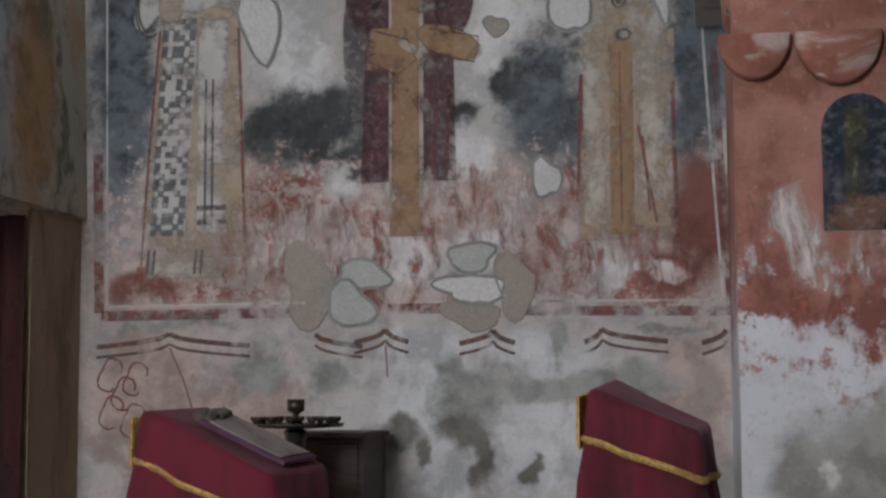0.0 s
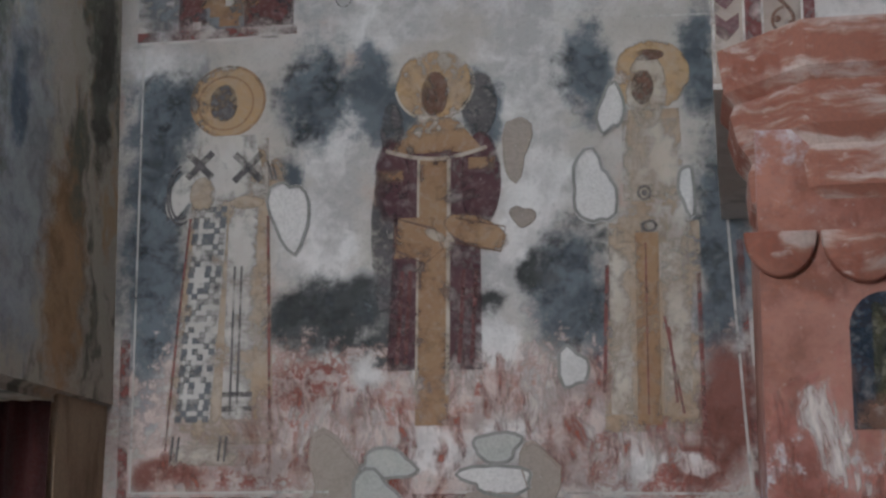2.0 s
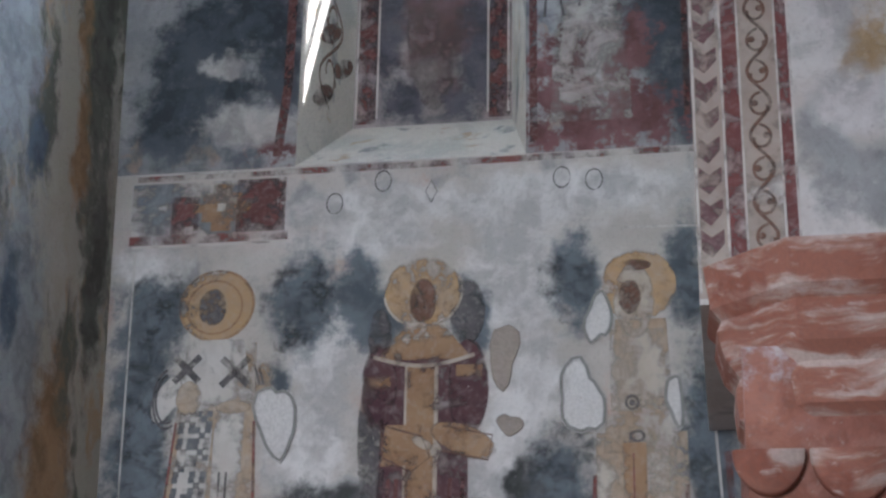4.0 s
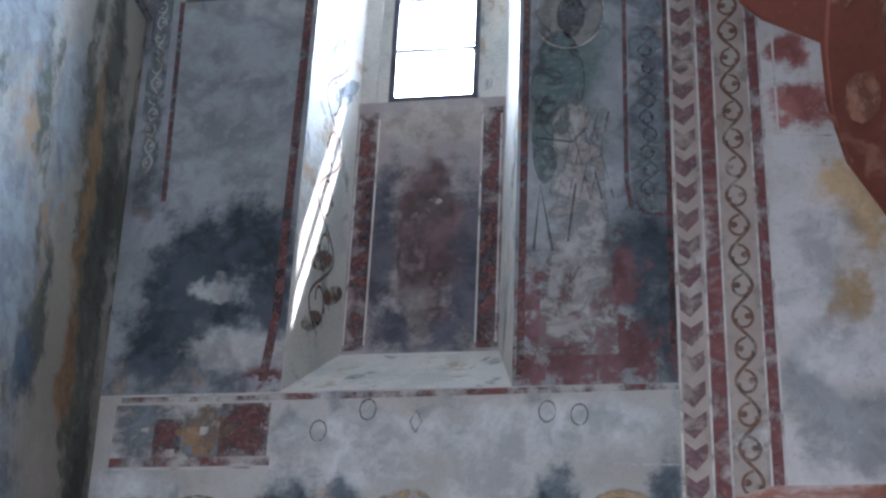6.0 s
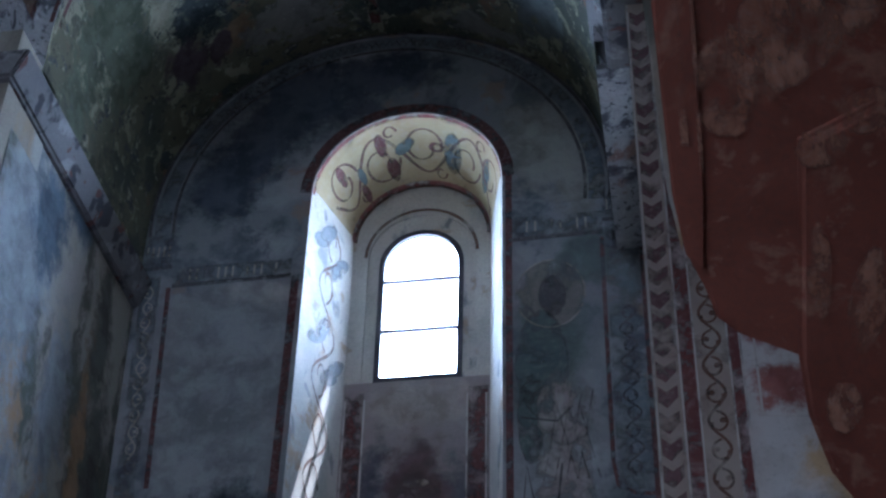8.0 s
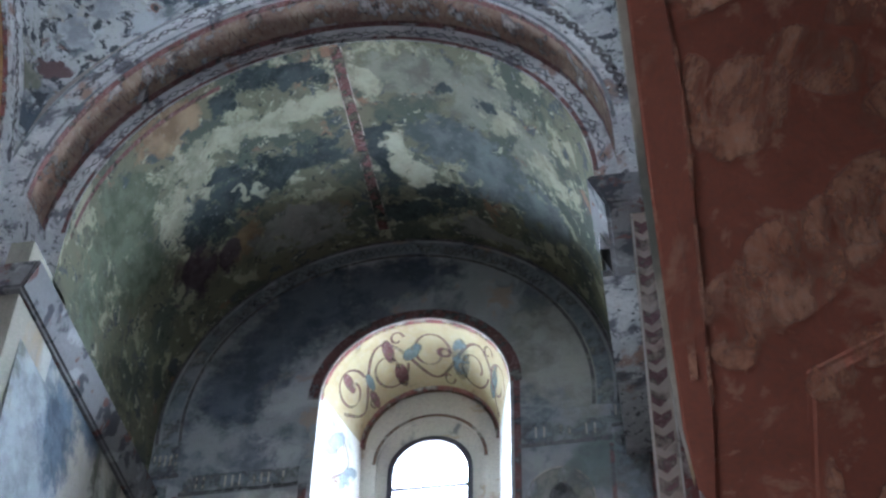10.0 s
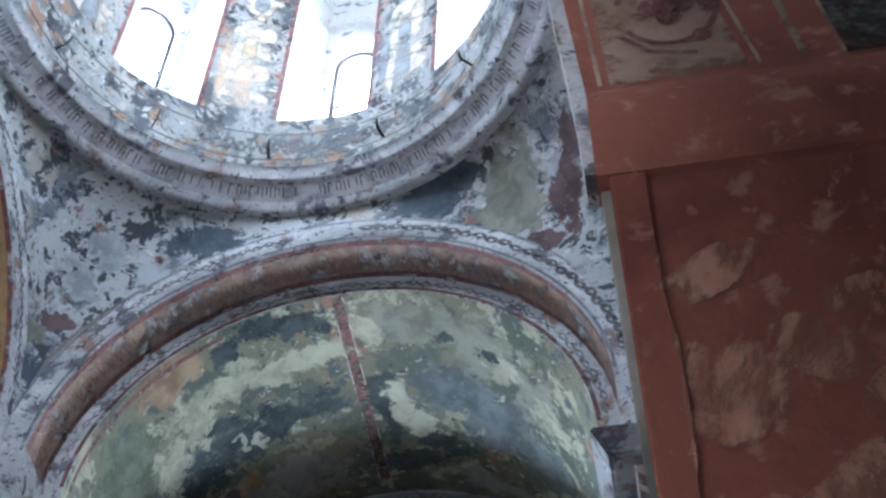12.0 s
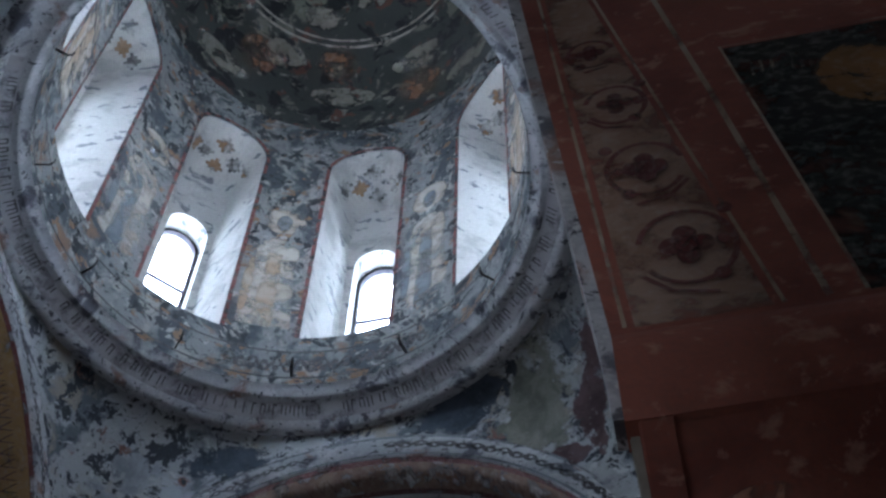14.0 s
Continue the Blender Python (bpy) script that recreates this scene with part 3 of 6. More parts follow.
def lathe(bm, profile, n=96, a0=0.0, a1=360.0):
    rows = []
    for r, z in profile:
        rows.append([(CX + r * math.sin(radians(a0 + (a1 - a0) * i / n)), CY + r * math.cos(radians(a0 + (a1 - a0) * i / n)), z) for i in range(n + 1)])
    sheet(bm, rows)
    bmesh.ops.remove_doubles(bm, verts=bm.verts, dist=0.0005)


bm = bmesh.new()
lathe(bm, [(RR + 0.03, RZ - 0.03), (RR - 0.03, RZ - 0.055), (RR - 0.055, RZ - 0.05), (RR - 0.072, RZ - 0.02), (RR - 0.18, RZ + 0.05), (RR - 0.205, RZ + 0.05), (RR - 0.22, RZ + 0.058), (RR - 0.228, RZ + 0.075), (RR - 0.272, RZ + 0.11)])
structure("dome_ring", bm, ARCHED, "moulded plaster ring at the foot of the dome drum", "ring", True)

# drum with eight splayed arched windows
RD, DZ0, DZ1 = 1.45, RZ + 0.105, 13.53
W0, WT, HW = 10.18, 12.73, 12.0          # window sill, springing, half width in degrees
bm = bmesh.new()


def drum(a, z, r=RD):
    return (CX + r * math.sin(radians(a)), CY + r * math.cos(radians(a)), z)


arcN = 12
for k in range(8):
    c = 45 * k
    ring_in = [(c - HW, W0)] + [(c - HW * math.cos(math.pi * i / arcN), WT + 0.32 * math.sin(math.pi * i / arcN)) for i in range(arcN + 1)] + [(c + HW, W0)]
    m = len(ring_in)
    ring_out = []
    for j, (a, z) in enumerate(ring_in):
        if j == 0:
            ring_out.append((c - 22.5, W0))
        elif j == m - 1:
            ring_out.append((c + 22.5, W0))
        else:
            u = (j - 1) / (m - 3)
            ring_out.append((c - 22.5 + 45 * u, DZ1) if 0.0 < u < 1.0 else (c - 22.5 + 45 * u, WT))
    sheet(bm, [[drum(p[0] + (q[0] - p[0]) * f, p[1] + (q[1] - p[1]) * f) for p, q in zip(ring_out, ring_in)] for f in (0.0, 0.33, 0.66, 1.0)])
    v = [bm.verts.new(drum(c - 22.5, WT)), bm.verts.new(drum(c - 22.5, DZ1)), bm.verts.new(drum(*ring_out[2]))]
    bm.faces.new(v)
    v = [bm.verts.new(drum(c + 22.5, WT)), bm.verts.new(drum(c + 22.5, DZ1)), bm.verts.new(drum(*ring_out[m - 3]))]
    bm.faces.new(v)
    cuts = [c + s * (22.5 - 10.5 * f) for s, f in ((-1, 0), (-1, 0.33), (-1, 0.66), (-1, 1), (-0.5, 1), (0, 1), (0.5, 1), (1, 1), (1, 0.66), (1, 0.33), (1, 0))]
    for a, b in zip(cuts, cuts[1:]):
        bm.faces.new([bm.verts.new(drum(*q)) for q in ((a, DZ0), (b, DZ0), (b, W0), (a, W0))])
    rv = bmesh.new()
    deep = [(c + (a - c) * 0.55, min(z, W0 + (z - W0) * 0.93)) for a, z in ring_in]
    sheet(rv, [[drum(a, z) for a, z in ring_in], [drum(a, z, RD + 0.45) for a, z in deep]])
    sheet(rv, [[drum(c + HW * f, W0) for f in (-1, -0.5, 0, 0.5, 1)], [drum(c + HW * 0.55 * f, W0, RD + 0.45) for f in (-1, -0.5, 0, 0.5, 1)]])
    # inner plaster step with the smaller window opening
    inner = [(c + (a - c) * 0.42, W0 + (z - W0) * 0.7) for a, z in ring_in]
    sheet(rv, [[drum(a, z, RD + 0.45) for a, z in deep], [drum(a, z, RD + 0.46) for a, z in inner]])
    sheet(rv, [[drum(a, z, RD + 0.46) for a, z in inner], [drum(a, z, RD + 0.8) for a, z in inner]])
    structure("drum_window_reveal_%d" % (k + 1), rv, SPOTTED, "splayed white reveal with grey painted crosses", "reveal")
bmesh.ops.remove_doubles(bm, verts=bm.verts, dist=0.0005)
structure("dome_drum", bm, DRUM, "tall drum with eight splayed windows and worn frescoes", "drum")
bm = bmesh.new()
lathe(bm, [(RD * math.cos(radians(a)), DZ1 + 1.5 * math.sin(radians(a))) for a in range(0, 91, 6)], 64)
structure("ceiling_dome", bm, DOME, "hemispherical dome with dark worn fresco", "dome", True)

# piers of the crossing
bm = bmesh.new()
box(bm, EAST - 0.01, 1.7, FY + 0.06, NY + 0.1, 3.0, 7.5)
structure("wall_pier_north_east", bm, PIERFACE, "plastered pier with painted borders beside the north arm", "pier")
bm = bmesh.new()
box(bm, 0.08, 1.7, 4.9, NY + 0.1, 0, 2.8)
structure("wall_pier_foot", bm, PIERLOW, "pier foot with flaking red ochre over white plaster", "pier")
bm = bmesh.new()
box(bm, WEST - 1.6, WEST - 0.04, FY + 0.02, FY + 0.5, 0, 7.22)
structure("wall_pier_north_west", bm, STREAKED, "plastered pier beside the north arm", "pier")

# cornice of the pier: a profile of (out, z) led round a chamfered corner
bm = bmesh.new()
plan = [((0.12, 5.4), (-1.0, 0.0)), ((0.12, 5.1), (-0.9, -0.35)), ((0.3, 4.92), (-0.35, -0.9)), ((1.7, 4.92), (0.0, -1.0))]
prof = [(0.0, 2.5), (0.02, 2.56), (0.06, 2.6), (0.07, 2.7), (0.05, 2.74), (0.1, 2.8), (0.13, 2.9), (0.11, 2.94), (0.15, 2.98), (0.16, 3.05), (0.17, 3.13), (-0.1, 3.15)]
sheet(bm, [[(p[0] + n[0] * o, p[1] + n[1] * o, z) for p, n in plan] for o, z in prof])
structure("pier_cornice", bm, REDCORN, "worn red and white painted plaster cornice of the pier", "cornice")
for x, r in ((0.148, 0.115), (0.41, 0.135), (0.7, 0.14)):
    bm = bmesh.new()
    rows = [[(x - r * math.cos(math.pi * i / 16) * w, 4.9 - d, 2.45 - r * 1.25 * math.sin(math.pi * i / 16) * w) for i in range(17)] for w, d in ((1.0, 0.0), (1.0, 0.03), (0.95, 0.045), (0.02, 0.05))]
    sheet(bm, rows)
    structure("cornice_lobe_%d" % (1 + int(x * 10)), bm, REDCORN, "rounded red plaster lobe under the cornice", "trim", True)

# red masonry of the sanctuary arch, close overhead: a sloping soffit, its bands and the painted wall over it
def under(x, y, drop=0.0):
    """A point of the soffit, which falls away from the viewer."""
    return (x, y, 3.4 - 0.591 * (y - 1.02) - drop)


def overhang(outline, drop, thick, bevel):
    """A solid over an outline of (x, y) on the soffit; its lower arris is rounded."""
    q = bmesh.new()
    a = [q.verts.new(under(x, y, drop)) for x, y in outline]
    b = [q.verts.new(under(x, y, drop - thick)) for x, y in outline]
    n = len(outline)
    q.faces.new(a)
    q.faces.new(b)
    for i in range(n):
        q.faces.new((a[i], a[(i + 1) % n], b[(i + 1) % n], b[i]))
    bmesh.ops.recalc_face_normals(q, faces=q.faces)
    bmesh.ops.bevel(q, geom=[e for e in q.edges if all(v in a for v in e.verts)], offset=bevel, segments=3, affect="EDGES")
    return q


def upright(profile, y0, y1):
    """A solid over an outline of (x, z), between two depths."""
    q = bmesh.new()
    a = [q.verts.new((x, y0, z)) for x, z in profile]
    b = [q.verts.new((x, y1, z)) for x, z in profile]
    n = len(profile)
    q.faces.new(a)
    q.faces.new(b)
    for i in range(n):
        q.faces.new((a[i], a[(i + 1) % n], b[(i + 1) % n], b[i]))
    return q


structure("wall_sanctuary_arch", overhang([(0.022, 1.0), (0.03, 1.35), (0.042, 1.69), (0.056, 1.78), (0.081, 1.834), (0.095, 1.876), (0.128, 1.902), (0.22, 1.941), (1.5, 2.2), (1.5, 1.0)], 0.0, 0.05, 0.008), REDMASS,
          "dark red painted masonry soffit of the sanctuary arch", "arch")
structure("wall_sanctuary_arch_inner", overhang([(0.36, 1.58), (0.228, 1.63), (0.215, 1.93), (0.226, 2.02), (0.258, 2.11), (0.34, 2.22), (1.5, 2.9), (1.5, 1.5)], 0.016, 0.06, 0.01), REDMASS,
          "mottled dark red lower order of the sanctuary arch", "arch")
structure("arch_band", overhang([(0.021, 1.0), (0.029, 1.35), (0.041, 1.69), (0.055, 1.775), (0.082, 1.8), (0.09, 1.69), (0.093, 1.4), (0.094, 1.26), (0.078, 1.13), (0.075, 1.0)], 0.008, 0.03, 0.004), REDMASS, "raised dark red border of the arch soffit", "trim")
structure("wall_sanctuary_panel", upright([(0.012, 3.42), (0.003, 3.64), (-0.035, 4.24), (-0.094, 5.23), (-0.13, 5.9), (1.5, 5.9), (1.5, 3.42)], 1.0, 1.07), REDMASS, "painted red masonry above the sanctuary arch", "wall")
bm = bmesh.new()
moulding(bm, [(1.05, 3.4), (1.0, 3.405), (0.988, 3.43), (0.976, 3.465), (0.968, 3.5), (0.966, 3.54), (0.972, 3.575), (0.984, 3.605), (1.05, 3.62)], 0.004, 1.5)
structure("sanctuary_moulding", bm, REDMASS, "dark red plaster string course", "moulding")
structure("wall_arch_arris", upright([(-0.012, 3.42), (0.012, 3.42), (0.003, 3.64), (-0.035, 4.24), (-0.094, 5.23), (-0.13, 5.9), (-0.16, 5.9), (-0.124, 5.23), (-0.06, 4.24), (-0.02, 3.64)], 1.006, 1.06), ARCHED, "pale plaster arris of the eastern arch", "arch")
structure("wall_arch_arris_lower", overhang([(0.006, 1.0), (0.016, 1.35), (0.034, 1.69), (0.05, 1.78), (0.06, 1.7), (0.05, 1.0)], -0.006, 0.03, 0.002), STREAKED, "stained plaster arris of the eastern arch", "arch")
bm = bmesh.new()
box(bm, 1.5, 2.1, 0.9, 2.9, 0, 5.9)
structure("wall_sanctuary_pier", bm, REDMASS, "red painted pier that carries the sanctuary arch", "pier")

# unseen wall and lintel, added to shade the red masonry from the nave lamp
bm = bmesh.new()
box(bm, -0.8, 4.0, -0.8, -0.65, 0, 9)
box(bm, -8.0, -0.8, -0.8, -0.65, 4.35, 9)
structure("wall_shade_screen", bm, PLASTER, "unseen plain wall added to keep nave light off the red masonry")

# closing walls, floor and roof
bm = bmesh.new()
box(bm, -8.0, 4.0, -6.2, 7.8, -0.2, 0.0)
structure("floor", bm, STONE, "stone paved church floor", "floor")
bm = bmesh.new()
box(bm, -8.0, 4.0, -6.4, -6.2, 0, 8)
structure("wall_south", bm, PLASTER, "plain plastered wall of the nave")
bm = bmesh.new()
box(bm, 4.0, 4.2, -6.4, 7.8, 0, 10)
structure("wall_east", bm, PLASTER, "plain plastered wall of the nave")
bm = bmesh.new()
box(bm, -8.2, -8.0, -6.4, 7.8, 0, 10)
structure("wall_far_west", bm, PLASTER, "plain plastered wall of the nave")
bm = bmesh.new()
for a in ((-8.0, CX - HALF - 1.6, -6.4, 7.8), (CX + HALF + 1.6, 4.0, -6.4, 7.8), (CX - HALF - 1.6, CX + HALF + 1.6, -6.4, CY - HALF - 1.6)):
    box(bm, *a, 8.9, 9.1)
structure("ceiling_nave", bm, PLASTER, "plain plastered vaulting of the nave", "ceiling")
bm = bmesh.new()
for z in (9.7,):
    a, b, c, d = CX - HALF - 1.7, CX + HALF + 1.7, CY - HALF - 1.7, NY + 1.1
    for q in ((a, CX - RR, c, d), (CX + RR, b, c, d), (CX - RR, CX + RR, c, CY - RR), (CX - RR, CX + RR, CY + RR, d)):
        box(bm, *q, z + 0.12, z + 0.2)
lathe(bm, [(RD + 0.02, 9.9), (3.3, 9.9), (3.3, 9.94), (RD + 0.02, 9.94)], 48)
structure("roof", bm, STONE, "roof over the arms", "roof")
bm = bmesh.new()
box(bm, -4.0, 1.7, 7.62, 7.8, 0.0, WZ - 0.01)
box(bm, -4.0, NX - 1.1, 7.74, 8.05, WZ - 0.01, 9.8)
box(bm, NX + 1.1, 1.7, 7.74, 8.05, WZ - 0.01, 9.8)
box(bm, NX - 1.1, NX + 1.1, 7.9, 8.05, 8.75, 9.8)
structure("wall_north_outer", bm, STONE, "outer leaf of the north wall")

# bright sky beyond the windows
GLOW = bpy.data.materials.new("bright_overcast_sky")
GLOW.use_nodes = True
GLOW.node_tree.nodes["Principled BSDF"].inputs["Emission Color"].default_value = (0.8, 0.9, 1.0, 1)
GLOW.node_tree.nodes["Principled BSDF"].inputs["Emission Strength"].default_value = GLOW_NORTH
GLOW_HIGH = GLOW.copy()
GLOW_HIGH.node_tree.nodes["Principled BSDF"].inputs["Emission Strength"].default_value = GLOW_DRUM
bm = bmesh.new()
sheet(bm, [[(-3.2, 9.0, 5.6), (0.4, 9.0, 5.6)], [(-3.2, 9.0, 9.6), (0.4, 9.0, 9.6)]])
structure("backdrop_north", bm, GLOW, "bright hazy sky beyond the window", "sky")
bm = bmesh.new()
lathe(bm, [(3.0, 9.95), (3.0, 15.3)], 48)
structure("backdrop_drum", bm, GLOW_HIGH, "bright hazy sky beyond the drum windows", "sky")
bm = bmesh.new()
lathe(bm, [(RD + 0.79, DZ1 + 0.1), (RD + 0.79, 12.78), (RD + 0.9, 12.78), (RD + 0.9, DZ1 + 2.5), (0.01, DZ1 + 2.7)], 48)
structure("roof_dome", bm, STONE, "outer shell of the dome", "roof")

# glazed windows: frame, bars and pane
IRON = surface("dark_window_metal", (0.05, 0.045, 0.06), [((0.09, 0.08, 0.09), 8, 0.4, 0.7, None)], rough=0.5, bump=0.001, metal=0.3)
GLASS, gt, gb = nodes_of("window_glass")
gb.inputs["Transmission Weight"].default_value, gb.inputs["Roughness"].default_value, gb.inputs["IOR"].default_value = 1.0, 0.02, 1.02


def window(name, m, half, sill, spring, rise, bars, thick=0.035):
    """An arched metal window in its own plane: x along it, z up, y outwards."""
    top = tagged(new(name), "arched metal window with horizontal glazing bars", "window", "", "structure")
    top.matrix_world = m
    line = [(-half, sill)] + [(-half * math.cos(math.pi * i / 16), spring + rise * math.sin(math.pi * i / 16)) for i in range(17)] + [(half, sill)]
    inn = [(x * (1 - thick / half), sill + thick + (z - sill) * (1 - 2 * thick / (spring + rise - sill))) for x, z in line]
    q = bmesh.new()
    rings = [[(x, y, z) for x, z in l] for l, y in ((line, 0.0), (line, -0.04), (inn, -0.04), (inn, 0.0))]
    sheet(q, [r + [r[0]] for r in rings])
    part("window_frame", q, IRON, top)
    for f in bars:
        q = bmesh.new()
        z = sill + (spring + rise - sill) * f
        box(q, -half * 0.95, half * 0.95, -0.03, -0.005, z - 0.011, z + 0.011)
        part("glazing_bar", q, IRON, top)
    q = bmesh.new()
    q.faces.new([q.verts.new((x, -0.012, z)) for x, z in inn])
    pane = part("pane", q, GLASS, top, "clear pane")
    pane.visible_shadow = False
    return top


window("window_1", pose(NX, 7.628, 0), WR + 0.01, WZ + 0.005, WS, WR, (0.33, 0.66))
for k in range(8):
    a = 45 * k
    r = RD + 0.66
    hw = (RD + 0.46) * math.sin(radians(HW * 0.42)) + 0.015
    window("window_%d" % (k + 2), pose(CX + r * math.sin(radians(a)), CY + r * math.cos(radians(a)), 0, 0, 0, -a), hw, W0 + 0.005, W0 + (WT - W0) * 0.7, 0.22, (0.3, 0.62), 0.03)


# ---- wall paintings: flat shapes laid on the plaster ----
LIFT = [0]


def lifted(h):
    """Every shape lies a hair above the one before it, so that no two faces share a plane."""
    LIFT[0] = (LIFT[0] + 1) % 12
    return h + 0.00013 * LIFT[0]


def rimmed(bm):
    return bm.verts.layers.float.get("rim") or bm.verts.layers.float.new("rim")


def ell(bm, on, u, v, ru, rv, h=0.004, n=28, hole=0.0, turn=0.0):
    """A filled ellipse or a ring, its rim marked as worn."""
    L = rimmed(bm)
    h = lifted(h)
    rings = [(1.0, 0.25), (0.9, 0.8), (0.6, 1.0), (0.02, 1.0)] if not hole else [(1.0, 0.7), ((1 + hole) / 2, 1.0), (hole, 0.7)]
    rows = []
    ct, st = math.cos(radians(turn)), math.sin(radians(turn))
    for k, rim in rings:
        row = []
        for i in range(n):
            a = 2 * math.pi * i / n
            x, y = ru * k * math.cos(a), rv * k * math.sin(a)
            w = bm.verts.new(on(u + x * ct - y * st, v + x * st + y * ct, h))
            w[L] = rim
            row.append(w)
        rows.append(row)
    for a, b in zip(rows, rows[1:]):
        for i in range(n):
            bm.faces.new((a[i], a[(i + 1) % n], b[(i + 1) % n], b[i]))


def quad(bm, on, u0, u1, v0, v1, h=0.004, nu=4, nv=4, lean=0.0, taper=0.0):
    """A rectangle; lean shifts its top along u, taper narrows its top."""
    L = rimmed(bm)
    h = lifted(h)
    g = []
    for j in range(nv + 1):
        f = j / nv
        row = []
        for i in range(nu + 1):
            e = i / nu
            a, b = u0 + taper * f, u1 - taper * f
            w = bm.verts.new(on(a + (b - a) * e + lean * f, v0 + (v1 - v0) * f, h))
            w[L] = 0.55 if i in (0, nu) or j in (0, nv) else 1.0
            row.append(w)
        g.append(row)
    for j in range(nv):
        for i in range(nu):
            bm.faces.new((g[j][i], g[j][i + 1], g[j + 1][i + 1], g[j + 1][i]))


def ribbon(bm, on, pts, w, h=0.005, rim=1.0):
    """A painted line of width w through (u, v) points."""
    L = rimmed(bm)
    h = lifted(h)
    pv = None
    for i, (u, v) in enumerate(pts):
        a, b = pts[max(i - 1, 0)], pts[min(i + 1, len(pts) - 1)]
        d = Vector((b[0] - a[0], b[1] - a[1]))
        d = d.normalized() if d.length else Vector((1, 0))
        n = Vector((-d.y, d.x)) * w / 2
        cur = [bm.verts.new(on(u + n.x, v + n.y, h)), bm.verts.new(on(u - n.x, v - n.y, h))]
        for q in cur:
            q[L] = rim
        if pv:
            bm.faces.new((pv[0], pv[1], cur[1], cur[0]))
        pv = cur


def vine(bm, on, u0, v0, u1, v1, waves, amp, w, h=0.005, curls=True):
    """A winding stem with a curl in each bend."""
    n = waves * 16
    d = Vector((u1 - u0, v1 - v0))
    L = d.length
    d.normalize()
    p = Vector((-d.y, d.x))
    at = lambda s, o: (u0 + d.x * s + p.x * o, v0 + d.y * s + p.y * o)
    ribbon(bm, on, [at(L * i / n, amp * math.sin(2 * math.pi * waves * i / n)) for i in range(n + 1)], w, h)
    if curls:
        for k in range(waves * 2):
            s0 = L * (k + 0.5) / (waves * 2)
            sg = 1 if k % 2 == 0 else -1
            q = L / (waves * 2) * 0.42
            pts = []
            for i in range(15):
                a = i / 14 * 1.55 * math.pi
                r = q * (1 - 0.6 * i / 14)
                pts.append(at(s0 + r * math.cos(a) - q * 0.2, -sg * (amp * 0.15 + r * math.sin(a) * 0.9) + sg * amp * 0.3))
            ribbon(bm, on, pts, w * 0.85, h)
            ell(bm, on, *at(s0, -sg * amp * 0.45), w * 1.1, w * 1.1, h, 8)


def on_north(u, v, h=0.003):
    return (u, NY - h, v)


def on_back(u, v, h=0.003):
    return (u, 7.58 - h, v)


def on_pier(u, v, h=0.003):
    return (u, FY + 0.06 - h, v)


def on_foot(u, v, h=0.003):
    return (u, 4.9 - h, v)


def on_panel(u, v, h=0.003):
    return (u, 1.0 - h, v)


def on_reveal(u, v, h=0.003):
    """Left reveal of the niche: u from 0 at the wall to 1 at the back."""
    return (NX - 0.6 + 0.15 * u + h, NY + 0.58 * u, v)


def on_soffit(u, v, h=0.003):
    """Soffit of the niche: u in degrees over the half round, v from 0 at the wall to 1 at the back."""
    r = 0.6 - 0.15 * v - h
    return (NX - r * math.cos(radians(u)), NY + 0.58 * v, 7.64 + 0.03 * v + r * math.sin(radians(u)))


def on_barrel(u, v, h=0.003):
    """Barrel vault: u in degrees from the west springing, v the depth."""
    r = RB - h
    return (AX - r * math.cos(radians(u)), v, ZS + r * math.sin(radians(u)))


def on_lunette(u, v, h=0.003):
    """North wall under the vault: u in degrees, v the radius."""
    return (AX - v * math.cos(radians(u)), NY - h, ZS + v * math.sin(radians(u)))


def on_order(u, v, h=0.003):
    """Soffit of the outer order of the north arch: v the depth."""
    r = R1 - h
    return (AX - r * math.cos(radians(u)), v, ZS + r * math.sin(radians(u)))


def on_face(u, v, h=0.003):
    """Face of the north arch: u in degrees, v the radius."""
    return (AX - v * math.cos(radians(u)), FY - h, ZS + v * math.sin(radians(u)))


def on_inner_face(u, v, h=0.003):
    return (AX - v * math.cos(radians(u)), FY + 0.3 - h, ZS + v * math.sin(radians(u)))


def on_west_face(u, v, h=0.003):
    s, z = -v * math.cos(radians(u)), ZS + v * math.sin(radians(u))
    return turned(1, s, 0.0 - h, z)


def on_west_order(u, v, h=0.003):
    r = R1 - h
    return turned(1, -r * math.cos(radians(u)), v, ZS + r * math.sin(radians(u)))


def on_drum(u, v, h=0.003):
    return drum(u, v, RD - h)


def on_ring(u, v, h=0.003):
    """The upright fascia of the ring: v from 0 to 1."""
    r = RR - 0.076 - 0.104 * v - h
    return (CX + r * math.sin(radians(u)), CY + r * math.cos(radians(u)), RZ - 0.016 + 0.066 * v)


def on_dome(u, v, h=0.003):
    """Dome: u the bearing, v the elevation in degrees."""
    r = (RD - h) * math.cos(radians(v))
    return (CX + r * math.sin(radians(u)), CY + r * math.cos(radians(u)), DZ1 + (1.5 - h) * math.sin(radians(v)))


def thing(name, label, category, group=""):
    return tagged(new(name), label, category, group)


JOINED = ("vine", "vine_dark", "stem", "scroll", "inner_scroll", "face_scroll", "west_scroll", "drum_scroll", "checks", "letter_bar", "cornice_tick", "motif", "zigzag", "stepped_diamond", "stepped_cross", "flower", "drapery_line")


